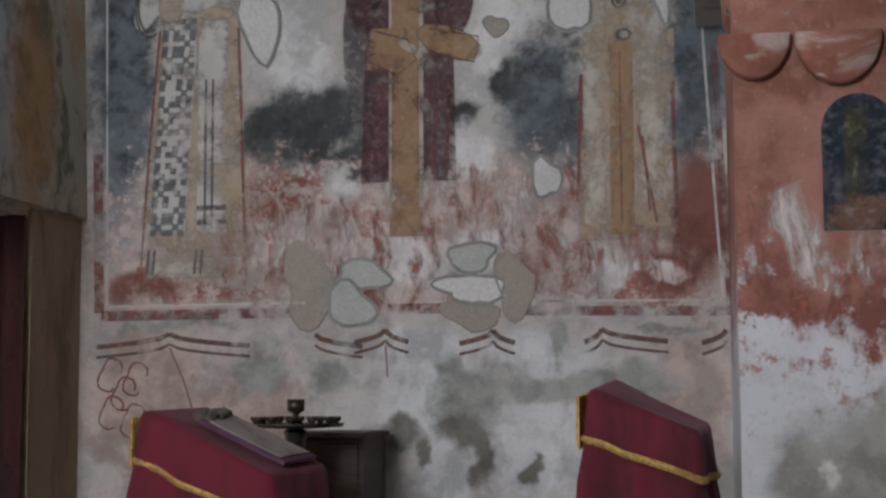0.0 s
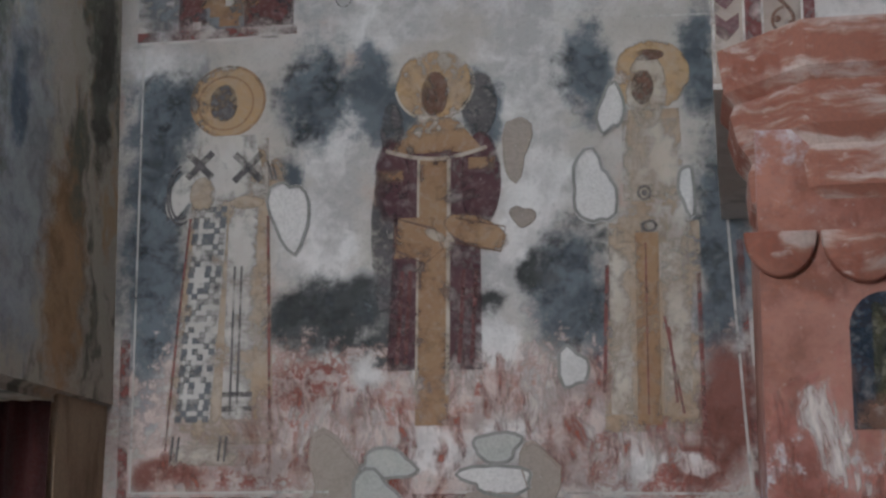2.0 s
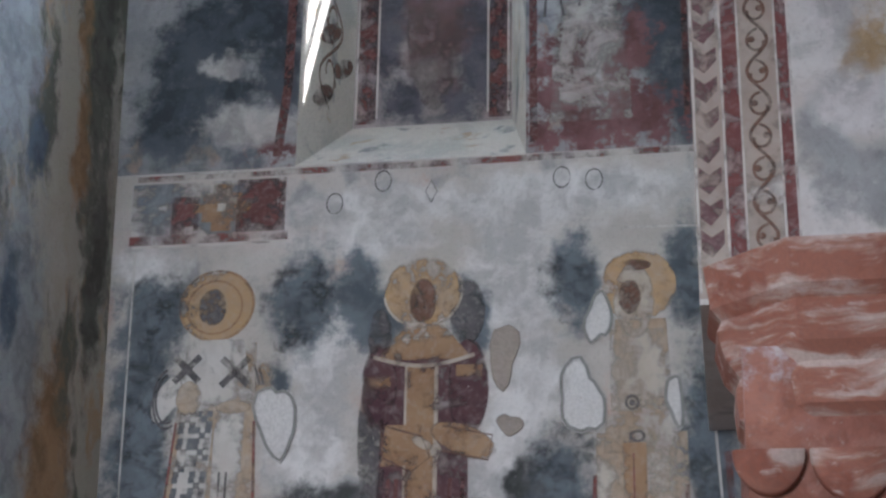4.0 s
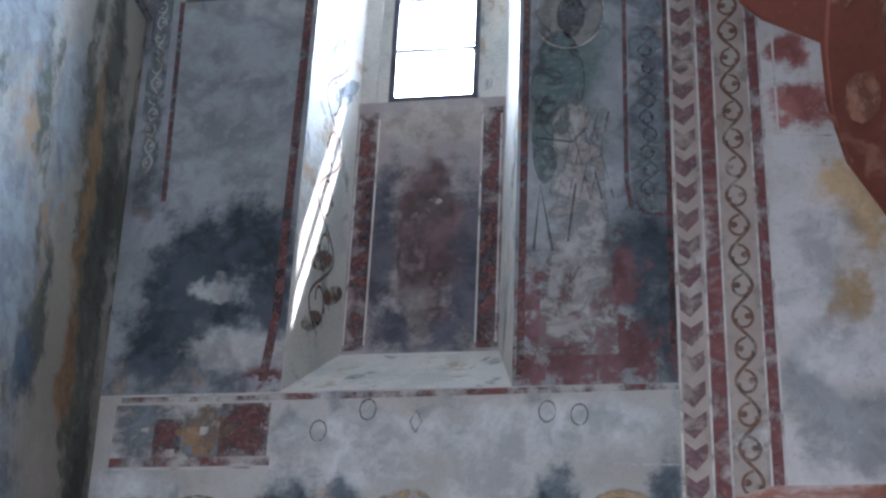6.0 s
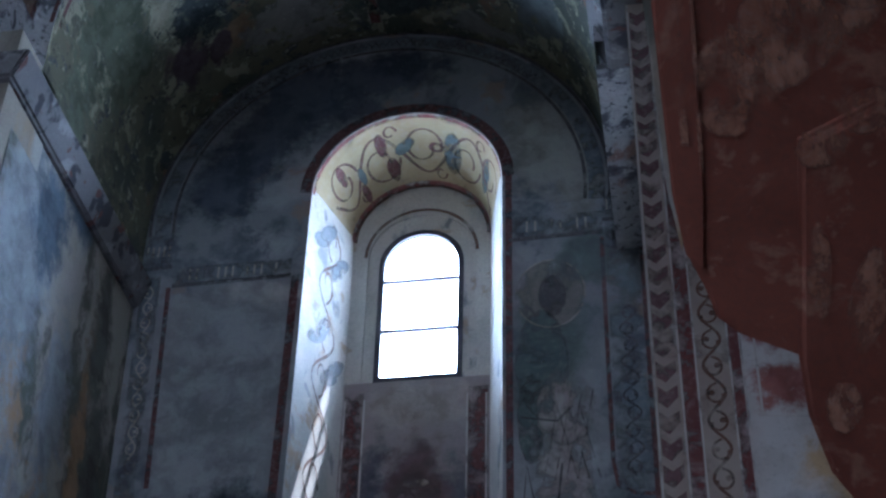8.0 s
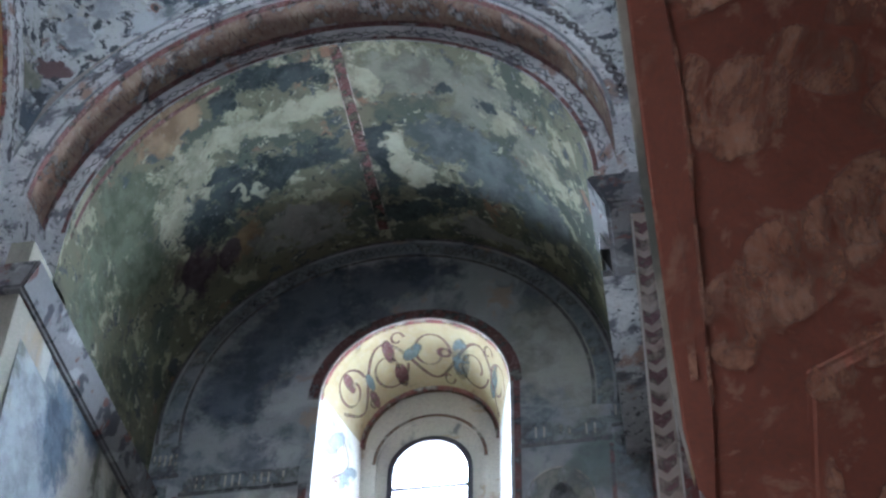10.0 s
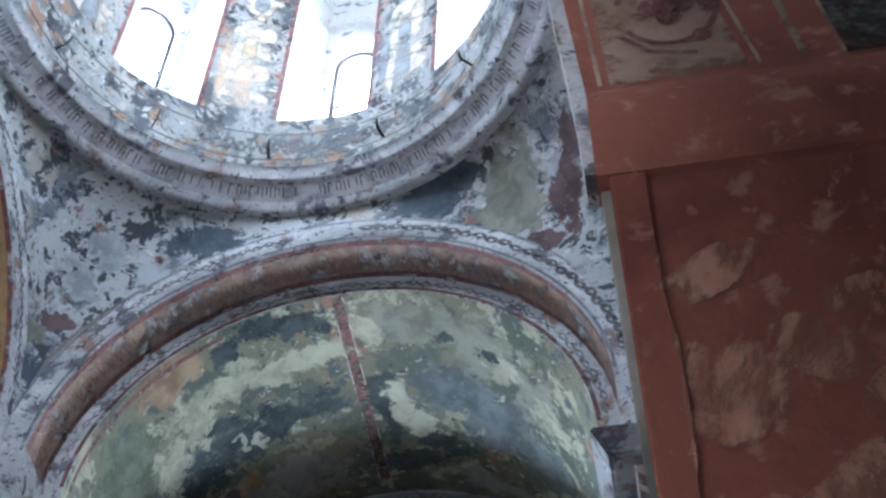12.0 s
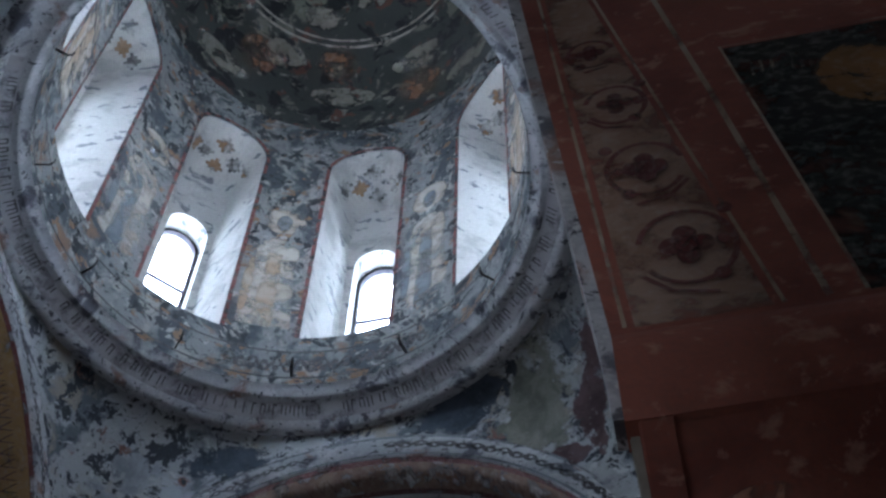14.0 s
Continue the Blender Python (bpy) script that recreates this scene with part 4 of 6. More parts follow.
def paint(name, parent, material, draw, label=""):
    bm = bmesh.new()
    L = rimmed(bm)
    draw(bm)
    if name == "zigzag":
        for v in bm.verts:
            v[L] = 1.0
    # one object for each separate shape, unless they are too many and small to tell apart
    islands, seen = [], set()
    bm.verts.index_update()
    for v in bm.verts:
        if v.index in seen:
            continue
        stack, isle = [v], []
        seen.add(v.index)
        while stack:
            w = stack.pop()
            isle.append(w)
            for e in w.link_edges:
                o = e.other_vert(w)
                if o.index not in seen:
                    seen.add(o.index)
                    stack.append(o)
        islands.append(isle)
    if len(islands) == 1 or name in JOINED or len(islands) > 60:
        ob = part(name, bm, material, parent, label)
        if len(islands) > 1:
            ob["kind"] = "stuff"
        return ob
    for isle in islands:
        q = bmesh.new()
        M = q.verts.layers.float.new("rim")
        twin = {}
        for v in isle:
            w = q.verts.new(v.co)
            w[M] = v[L]
            twin[v.index] = w
        for f in {f for v in isle for f in v.link_faces}:
            q.faces.new([twin[v.index] for v in f.verts])
        ob = part(name, q, material, parent, label)
    bm.free()
    return ob


# three standing figures of the lower register, kept as plain shapes
fig = thing("fresco_figure", "worn fresco of a robed figure with white stole and checked panel", "fresco", "standing figures")
paint("robe", fig, TAN, lambda b: quad(b, on_north, -2.74, -2.18, 1.98, 3.5, 0.003, 6, 12, 0.03, 0.1))
paint("halo", fig, GOLDEN, lambda b: ell(b, on_north, -2.47, 3.7, 0.2, 0.19))
paint("halo_ring", fig, OCHRE, lambda b: [ell(b, on_north, -2.47, 3.7, 0.2, 0.19, 0.006, 32, 0.93), ell(b, on_north, -2.48, 3.69, 0.15, 0.145, 0.006, 32, 0.92)])
paint("head", fig, INK, lambda b: ell(b, on_north, -2.49, 3.69, 0.075, 0.1, 0.007), "plain dark oval")
paint("mantle", fig, WHITE, lambda b: [quad(b, on_north, -2.7, -2.24, 3.18, 3.52, 0.006, 6, 6, 0.02, 0.1), ell(b, on_north, -2.7, 3.22, 0.06, 0.13, 0.006, 20, 0, -25)])
paint("stole", fig, WHITE, lambda b: quad(b, on_north, -2.44, -2.29, 2.1, 3.2, 0.007, 4, 10))
paint("checked_panel", fig, WHITE, lambda b: quad(b, on_north, -2.67, -2.5, 2.1, 3.2, 0.005, 4, 10, 0.06))
paint("sleeve", fig, TAN, lambda b: [ell(b, on_north, -2.58, 3.22, 0.07, 0.09, 0.008), ell(b, on_north, -2.35, 3.17, 0.09, 0.035, 0.008), ell(b, on_north, -2.2, 3.3, 0.05, 0.1, 0.008)])


def checks(b):
    rnd = random.Random(3)
    for k in range(13):
        z = 2.13 + k * 0.082
        for c in (0, 1):
            x = -2.635 + 0.085 * c + 0.06 * (z - 2.1) / 1.1
            for dx, dz in ((0, 0), (0.027, 0.027), (-0.027, 0.027), (0.027, -0.027), (-0.027, -0.027)):
                if rnd.random() < 0.85:
                    quad(b, on_north, x + dx - 0.0155, x + dx + 0.0155, z + dz - 0.0155, z + dz + 0.0155, 0.008, 1, 1)


paint("checks", fig, CHECKGREY, checks)


def marks(b):
    for x, z, s in ((-2.6, 3.37, 0.065), (-2.35, 3.35, 0.07)):
        ribbon(b, on_north, [(x - s, z - s), (x + s, z + s)], 0.035, 0.01)
        ribbon(b, on_north, [(x - s, z + s), (x + s, z - s)], 0.035, 0.01)
    for x in (-2.4, -2.365):
        ribbon(b, on_north, [(x, 2.12), (x, 2.85)], 0.012, 0.009)
    for z in (2.15, 2.22):
        ribbon(b, on_north, [(-2.44, z), (-2.29, z)], 0.025, 0.01)
    for r in (1.0, 0.82):
        ribbon(b, on_north, [(-2.69 + 0.075 * r * math.cos(a), 3.22 + 0.15 * r * math.sin(a)) for a in np.linspace(1.7, 5.2, 16)], 0.012, 0.01)
    for x in (-2.69, -2.66, -2.45, -2.42):
        ribbon(b, on_north, [(x, 1.9), (x + 0.01, 2.02)], 0.012, 0.008)
    for x in (-2.22, -2.2):
        ribbon(b, on_north, [(x, 3.28), (x - 0.03, 3.38)], 0.012, 0.01)


paint("markings", fig, INK, marks)
paint("outline", fig, MAROON, lambda b: [ribbon(b, on_north, [(-2.2, 2.05), (-2.22, 2.6), (-2.24, 3.1)], 0.014), ribbon(b, on_north, [(-2.72, 1.95), (-2.68, 2.6), (-2.64, 3.1)], 0.012)])
paint("hem", fig, CREAM, lambda b: quad(b, on_north, -2.7, -2.3, 1.88, 2.0, 0.005, 6, 3))

fig = thing("fresco_figure", "worn fresco of a robed figure in dark plum with ochre collar", "fresco", "standing figures")
paint("shadow_ground", fig, INK, lambda b: [ell(b, on_north, -1.64, 3.0, 0.08, 0.42, 0.003), ell(b, on_north, -1.19, 3.62, 0.09, 0.17, 0.003), ell(b, on_north, -1.62, 3.5, 0.06, 0.16, 0.003)])
paint("robe", fig, PLUM, lambda b: [quad(b, on_north, -1.63, -1.17, 2.32, 3.45, 0.005, 8, 14, 0.01, 0.03), ell(b, on_north, -1.62, 3.25, 0.09, 0.22, 0.005), ell(b, on_north, -1.18, 3.24, 0.1, 0.24, 0.005)])
paint("halo", fig, GOLDEN, lambda b: ell(b, on_north, -1.41, 3.73, 0.195, 0.185, 0.005))
paint("halo_ring", fig, CREAM, lambda b: ribbon(b, on_north, [(-1.41 + 0.195 * math.cos(a), 3.73 + 0.185 * math.sin(a)) for a in np.linspace(-3.0, 0.4, 24)], 0.012, 0.008))
paint("head", fig, UMBER, lambda b: ell(b, on_north, -1.41, 3.68, 0.07, 0.115, 0.009), "plain brown oval")
paint("collar", fig, OCHRE, lambda b: [quad(b, on_north, -1.64, -1.16, 3.38, 3.5, 0.01, 8, 3, 0.0, 0.1), quad(b, on_north, -1.55, -1.25, 3.49, 3.56, 0.01, 6, 2, 0, 0.06)])
paint("collar_edge", fig, CREAM, lambda b: ribbon(b, on_north, [(-1.65 + 0.5 * i / 12, 3.4 - 0.05 * math.sin(math.pi * i / 12)) for i in range(13)], 0.02, 0.012))
paint("centre_panel", fig, OCHRE, lambda b: quad(b, on_north, -1.49, -1.33, 2.06, 3.36, 0.009, 4, 14))
paint("panel_edge", fig, CREAM, lambda b: [ribbon(b, on_north, [(-1.485, 2.2), (-1.485, 3.36)], 0.012, 0.012), ribbon(b, on_north, [(-1.335, 2.2), (-1.335, 3.36)], 0.02, 0.012)])
paint("armband", fig, OCHRE, lambda b: [quad(b, on_north, -1.69, -1.56, 3.24, 3.3, 0.011, 3, 2), quad(b, on_north, -1.24, -1.11, 3.29, 3.35, 0.011, 3, 2)])
paint("book", fig, OCHRE, lambda b: [quad(b, on_north, -1.6, -1.42, 2.86, 3.06, 0.013, 4, 4, 0.02), ell(b, on_north, -1.2, 2.98, 0.17, 0.075, 0.013, 24, 0, -22)])
paint("book_edge", fig, UMBER, lambda b: [ribbon(b, on_north, [(-1.6, 3.06), (-1.4, 3.0), (-1.36, 2.9), (-1.45, 2.83), (-1.59, 2.9), (-1.6, 3.06)], 0.01, 0.015), ribbon(b, on_north, [(-1.3, 3.05), (-1.06, 3.0), (-1.08, 2.88), (-1.3, 2.93)], 0.008, 0.015)])
paint("sleeve_fold", fig, CREAM, lambda b: [ell(b, on_north, -1.4, 2.97, 0.06, 0.025, 0.016, 16, 0, -30), ell(b, on_north, -1.33, 2.93, 0.03, 0.04, 0.016, 16)])
paint("folds", fig, DIMRED, lambda b: [ribbon(b, on_north, [(x, 2.35), (x + 0.02, 2.8)], 0.02, 0.008) for x in (-1.58, -1.54, -1.28, -1.22)])

fig = thing("fresco_figure", "faded fresco of a veiled figure in beige and ochre", "fresco", "standing figures")
paint("robe", fig, TAN, lambda b: [quad(b, on_north, -0.6, -0.14, 2.02, 3.0, 0.004, 8, 12, 0.01, 0.02), quad(b, on_north, -0.54, -0.2, 2.9, 3.55, 0.004, 6, 8, 0.02, 0.05)])
paint("halo", fig, GOLDEN, lambda b: ell(b, on_north, -0.36, 3.72, 0.185, 0.18, 0.005))
paint("veil", fig, CREAM, lambda b: [ell(b, on_north, -0.38, 3.64, 0.1, 0.19, 0.007), quad(b, on_north, -0.5, -0.24, 3.1, 3.5, 0.006, 6, 6)])
paint("head", fig, UMBER, lambda b: [ell(b, on_north, -0.4, 3.66, 0.055, 0.09, 0.009), ell(b, on_north, -0.38, 3.82, 0.09, 0.03, 0.009)], "plain brown oval")
paint("centre_panel", fig, OCHRE, lambda b: quad(b, on_north, -0.45, -0.34, 2.05, 2.95, 0.007, 3, 10))
paint("lower_cloth", fig, CREAM, lambda b: [quad(b, on_north, -0.33, -0.2, 2.1, 2.9, 0.006, 3, 8), quad(b, on_north, -0.57, -0.47, 2.1, 2.9, 0.006, 3, 8)])
paint("outline", fig, MAROON, lambda b: [ribbon(b, on_north, [(-0.6, 2.2), (-0.58, 2.8)], 0.018, 0.008), ribbon(b, on_north, [(-0.15, 2.0), (-0.16, 2.75)], 0.02, 0.008), ribbon(b, on_north, [(-0.32, 2.55), (-0.24, 2.1)], 0.012, 0.009),
                                       ribbon(b, on_north, [(-0.3, 2.5), (-0.27, 2.15)], 0.01, 0.009), ribbon(b, on_north, [(-0.4, 2.1), (-0.4, 2.9)], 0.008, 0.009)])
paint("jewels", fig, INK, lambda b: [ell(b, on_north, -0.4, 3.14, 0.035, 0.04, 0.009, 16, 0.6), ell(b, on_north, -0.38, 2.98, 0.04, 0.03, 0.009, 12, 0.6), ell(b, on_north, -0.4, 3.14, 0.015, 0.018, 0.009, 10)])

# red and pale brush streaks of the worn ground under the figures
REDWASH = worn("red_wash_paint", (0.28, 0.085, 0.06), (0.36, 0.14, 0.1), 0.12, 11, (1.3, 1.3, 0.45), 0.1)
PALEWASH = worn("pale_wash_paint", (0.66, 0.62, 0.57), (0.58, 0.52, 0.48), 0.1, 12, (1.6, 1.6, 0.4), 0.1)
wash = thing("worn_paint_ground", "streaky red and pale remains of the painted ground on the wall", "fresco")
paint("red_streaks", wash, REDWASH, lambda b: [ell(b, on_north, u, v, ru, rv, 0.0022, 28) for u, v, ru, rv in (
    (-2.05, 2.12, 0.3, 0.3), (-1.62, 2.05, 0.26, 0.24), (-1.18, 2.12, 0.26, 0.3), (-0.72, 2.1, 0.28, 0.36), (-0.3, 1.95, 0.34, 0.22), (-2.5, 1.86, 0.4, 0.12), (-1.45, 1.84, 0.4, 0.14))])
paint("pale_streaks", wash, PALEWASH, lambda b: [ell(b, on_north, u, v, ru, rv, 0.0024, 28) for u, v, ru, rv in (
    (-1.85, 2.02, 0.34, 0.22), (-1.35, 2.3, 0.3, 0.16), (-0.95, 2.25, 0.2, 0.24), (-0.5, 2.0, 0.3, 0.2))])
paint("dark_flakes", wash, worn("dark_blue_flakes", (0.06, 0.075, 0.085), (0.1, 0.12, 0.13), 0.1, 9, None, 0.08), lambda b: [ell(b, on_north, u, v, ru, rv, 0.0026, 28) for u, v, ru, rv in (
    (-2.8, 3.0, 0.16, 0.7), (-2.75, 3.72, 0.2, 0.24), (-2.05, 3.68, 0.22, 0.28), (-1.9, 2.56, 0.32, 0.22), (-0.72, 2.75, 0.22, 0.36), (-0.06, 3.0, 0.13, 0.6), (-0.7, 3.75, 0.16, 0.24), (-0.1, 3.75, 0.13, 0.22))])
paint("pier_streaks", wash, REDWASH, lambda b: [ell(b, on_foot, u, v, ru, rv, 0.0022, 28) for u, v, ru, rv in ((0.3, 1.66, 0.22, 0.2), (0.55, 1.6, 0.2, 0.22), (0.18, 1.8, 0.12, 0.2))])
paint("pier_scratches", wash, PALEWASH, lambda b: [ell(b, on_foot, u, v, ru, rv, 0.0024, 28) for u, v, ru, rv in ((0.35, 1.8, 0.28, 0.2),)])

# frames and border bands of the lower register
band = thing("fresco_border", "red and white painted frame lines of the lower fresco", "fresco")
paint("white_line", band, WHITE, lambda b: [ribbon(b, on_north, [(-2.88, 1.75), (-1.9, 1.755)], 0.012), ribbon(b, on_north, [(-1.3, 1.75), (0.07, 1.74)], 0.012), ribbon(b, on_north, [(-2.89, 1.75), (-2.93, 4.0)], 0.01),
                                          ribbon(b, on_north, [(0.05, 1.74), (0.0, 2.6), (-0.04, 3.4)], 0.012), ribbon(b, on_north, [(-2.95, 4.03), (-2.12, 4.03)], 0.014), ribbon(b, on_north, [(-0.42, 4.02), (-0.05, 4.01)], 0.012),
                                          ribbon(b, on_north, [(-2.95, 4.43), (-2.1, 4.425)], 0.01)])
paint("red_line", band, FADEDRED, lambda b: [ribbon(b, on_north, [(-2.92, 1.705), (-1.9, 1.71)], 0.05, 0.004), ribbon(b, on_north, [(-1.5, 1.72), (-1.2, 1.72)], 0.05, 0.004), ribbon(b, on_north, [(-0.95, 1.705), (0.08, 1.69)], 0.045, 0.004),
                                         ribbon(b, on_north, [(-2.93, 1.72), (-2.95, 2.5)], 0.05, 0.004), ribbon(b, on_north, [(0.08, 1.7), (0.03, 2.9)], 0.03, 0.004),
                                         ribbon(b, on_north, [(-2.95, 4.41), (-1.5, 4.41), (-0.05, 4.42)], 0.035, 0.004), ribbon(b, on_north, [(-2.97, 4.065), (-2.12, 4.065)], 0.05, 0.004)])


def swags(b):
    for w, dz, h in ((0.024, 0.0, 0.005), (0.014, -0.05, 0.005)):
        for x0, x1, z in ((-2.57, -2.94, 1.575), (-2.57, -2.17, 1.575), (-1.85, -1.62, 1.565), (-1.51, -1.4, 1.585), (-1.51, -1.66, 1.585), (-1.0, -1.16, 1.575), (-1.0, -0.9, 1.575), (-0.5, -0.58, 1.575), (-0.5, -0.2, 1.575), (0.06, -0.05, 1.565)):
            ribbon(b, on_north, [(x0 + (x1 - x0) * i / 8, z + 0.04 - 0.06 * math.sqrt(i / 8) + dz) for i in range(9)], w, h)


paint("drapery_line", band, UMBER, swags, "brown drapery lines of the dado")


def scrawl(b):
    rnd = random.Random(5)
    for cx, cz in ((-2.87, 1.42), (-2.74, 1.4), (-2.86, 1.24), (-2.75, 1.2), (-2.8, 1.33)):
        ribbon(b, on_north, [(cx + 0.055 * math.cos(a) * (1 + 0.3 * math.sin(2 * a)), cz + 0.08 * math.sin(a + rnd.random() * 0.2)) for a in np.linspace(0, 5.2, 20)], 0.01)
    ribbon(b, on_north, [(-2.57, 1.55), (-2.5, 1.4), (-2.45, 1.25)], 0.008)
    ribbon(b, on_north, [(-1.51, 1.55), (-1.5, 1.4)], 0.008)


paint("motif", band, MAROON, scrawl)

band = thing("fresco_band", "dark painted band with stepped ochre diamond and white dots", "fresco")
paint("ground", band, GREYBLUE, lambda b: quad(b, on_north, -2.97, -2.14, 4.09, 4.38, 0.003, 10, 4))
paint("red_ground", band, DIMRED, lambda b: [quad(b, on_north, -2.4, -2.14, 4.09, 4.38, 0.0045, 4, 4), quad(b, on_north, -2.75, -2.6, 4.09, 4.3, 0.0045, 3, 3)])


def stepped(b, on, x, z, s, h):
    for i in range(-2, 3):
        k = (3 - abs(i)) * s
        quad(b, on, x - k, x + k, z + i * s - s / 2, z + i * s + s / 2, h, 1, 1)


paint("stepped_diamond", band, OCHRE, lambda b: stepped(b, on_north, -2.48, 4.23, 0.052, 0.007))
paint("white_dot", band, WHITE, lambda b: [quad(b, on_north, x - 0.022, x + 0.022, z - 0.022, z + 0.022, 0.009, 1, 1) for x, z in ((-2.48, 4.23), (-2.8, 4.23), (-2.65, 4.11), (-2.32, 4.11), (-2.94, 4.11), (-2.16, 4.25))])
paint("scratch", band, INK, lambda b: [ell(b, on_north, x, z, 0.045, 0.06, 0.004, 16, 0.86) for x, z in ((-1.63, 4.33), (-1.88, 4.22), (-0.72, 4.3), (-0.56, 4.28))] + [ribbon(b, on_north, [(-1.38, 4.2), (-1.35, 4.26), (-1.38, 4.32), (-1.41, 4.26), (-1.38, 4.2)], 0.008)])

# mended plaster patches with raised grey rims
for u, v, ru, rv, m in ((-1.68, 1.74, 0.11, 0.1, SKIM), (-1.62, 1.88, 0.14, 0.06, SKIM), (-1.1, 1.96, 0.12, 0.06, SKIM), (-1.1, 1.81, 0.17, 0.06, LIME), (-0.64, 3.17, 0.1, 0.16, LIME), (-0.55, 3.56, 0.055, 0.12, LIME),
                        (-0.2, 3.15, 0.035, 0.11, LIME), (-0.75, 2.32, 0.06, 0.1, LIME), (-1.88, 1.83, 0.12, 0.17, MORTAR), (-0.9, 1.82, 0.09, 0.13, MORTAR), (-1.1, 1.69, 0.12, 0.07, MORTAR), (-1.01, 3.4, 0.07, 0.13, MORTAR),
                        (-0.98, 3.05, 0.05, 0.05, MORTAR), (-2.13, 3.1, 0.09, 0.17, LIME)):
    bm = bmesh.new()
    L = rimmed(bm)
    rnd = random.Random(int(1000 * (u + 5 * v)))
    lump = [1 + 0.14 * math.sin(k * 0.942 + 6 * u) + 0.16 * math.sin(k * 0.628 + 9 * v) + 0.12 * (rnd.random() - 0.5) for k in range(20)]
    up0 = lifted(0.0) * 4
    key = "patch_%d" % int(100 * m[0])
    mat = bpy.data.materials.get(key) or surface(key, m, [(tuple(0.8 * c for c in m), 4.0, 0.5, 0.7, None)], bump=0.003)
    rows = []
    for k, h in ((1.12, 0.001), (1.08, 0.006), (1.0, 0.007), (0.95, 0.004), (0.03, 0.004)):
        rows.append([(u + ru * k * lump[i % 20] * math.cos(2 * math.pi * i / 20), NY - h - up0, v + rv * k * lump[i % 20] * math.sin(2 * math.pi * i / 20)) for i in range(21)])
    sheet(bm, rows)
    ob = tagged(mesh_ob("plaster_patch", bm, mat), "irregular mended plaster patch on the fresco wall", "plaster patch", "plaster patches")
    if m is not MORTAR:
        bm = bmesh.new()
        rimmed(bm)
        ribbon(bm, on_north, [(u + ru * 1.04 * lump[i % 20] * math.cos(2 * math.pi * i / 20), v + rv * 1.04 * lump[i % 20] * math.sin(2 * math.pi * i / 20)) for i in range(21)], 0.016, 0.0085 + up0)
        part("rim", bm, bpy.data.materials.get("grey_mortar_rim") or surface("grey_mortar_rim", (0.3, 0.3, 0.28), [((0.24, 0.24, 0.22), 8, 0.4, 0.6, None)]), ob)

# upper register
band = thing("fresco_border", "painted frames and pilaster strips of the upper fresco", "fresco")
paint("pilaster", band, GREYBLUE, lambda b: [quad(b, on_north, -3.06, -2.94, 5.5, 7.08, 0.004, 3, 10, -0.06), quad(b, on_north, -0.29, -0.1, 5.42, 7.2, 0.004, 3, 10)])
paint("vine", band, CREAM, lambda b: [vine(b, on_north, -3.0, 5.7, -3.06, 7.0, 6, 0.025, 0.01, 0.007)])
paint("vine_dark", band, INK, lambda b: [vine(b, on_north, -0.19, 5.5, -0.19, 6.6, 5, 0.045, 0.012, 0.008), quad(b, on_north, -0.25, -0.15, 7.0, 7.15, 0.007, 1, 1)])
paint("red_line", band, DIMRED, lambda b: [ribbon(b, on_north, [(-2.88, 5.6), (-2.94, 6.98)], 0.03), ribbon(b, on_north, [(-0.31, 5.6), (-0.31, 7.1)], 0.025), ribbon(b, on_north, [(-0.09, 4.6), (-0.08, 7.3)], 0.03),
                                         ribbon(b, on_north, [(-0.31, 5.6), (-0.29, 5.45), (-0.2, 5.4), (-0.09, 5.39)], 0.022), ribbon(b, on_north, [(-2.2, 4.5), (-2.16, 4.9), (-2.15, 7.0)], 0.05),
                                         ribbon(b, on_north, [(NX - 0.64 * math.cos(a), 7.64 + 0.64 * math.sin(a)) for a in np.linspace(0, math.pi, 30)], 0.07), ribbon(b, on_north, [(-0.86, 4.5), (-0.86, 7.64)], 0.04)])
paint("cornice_strip", band, GREYBLUE, lambda b: [quad(b, on_north, -2.9, -2.18, 7.0, 7.13, 0.0045, 8, 2, 0, 0), quad(b, on_north, -0.85, -0.3, 7.15, 7.3, 0.0045, 6, 2), quad(b, on_north, -3.14, -2.95, 7.15, 7.4, 0.0045, 3, 3), quad(b, on_north, -0.3, -0.08, 7.25, 7.45, 0.0045, 3, 3)])
paint("cornice_tick", band, CREAM, lambda b: [ribbon(b, on_north, [(x, z), (x, z + 0.08)], 0.012, 0.008) for x, z in [(-2.86 + 0.045 * i, 7.025) for i in range(14) if i % 4] + [(-0.8 + 0.05 * i, 7.18) for i in range(10) if i % 3] + [(-3.11 + 0.035 * i, 7.22) for i in range(5)] + [(-0.27 + 0.035 * i, 7.3) for i in range(5)]])
paint("cornice_line", band, INK, lambda b: [ribbon(b, on_north, [(-2.92, 6.99), (-2.18, 7.0)], 0.03, 0.006), ribbon(b, on_north, [(-0.86, 7.13), (-0.3, 7.14)], 0.03, 0.006), ribbon(b, on_north, [(-3.15, 7.13), (-2.94, 7.14)], 0.03, 0.006), ribbon(b, on_north, [(-0.3, 7.23), (-0.08, 7.23)], 0.03, 0.006)])
fig = thing("fresco_figure", "dim faded fresco figure in a sage green cloak", "fresco", "standing figures")
paint("halo", fig, worn("dull_tan_halo_paint", (0.27, 0.25, 0.22), (0.23, 0.21, 0.19), 0.8, 6), lambda b: ell(b, on_north, -0.62, 6.72, 0.2, 0.24, 0.004))
paint("halo_ring", fig, CREAM, lambda b: ell(b, on_north, -0.62, 6.72, 0.205, 0.245, 0.006, 32, 0.95))
paint("head", fig, INK, lambda b: ell(b, on_north, -0.61, 6.7, 0.08, 0.15, 0.006), "plain dark oval")
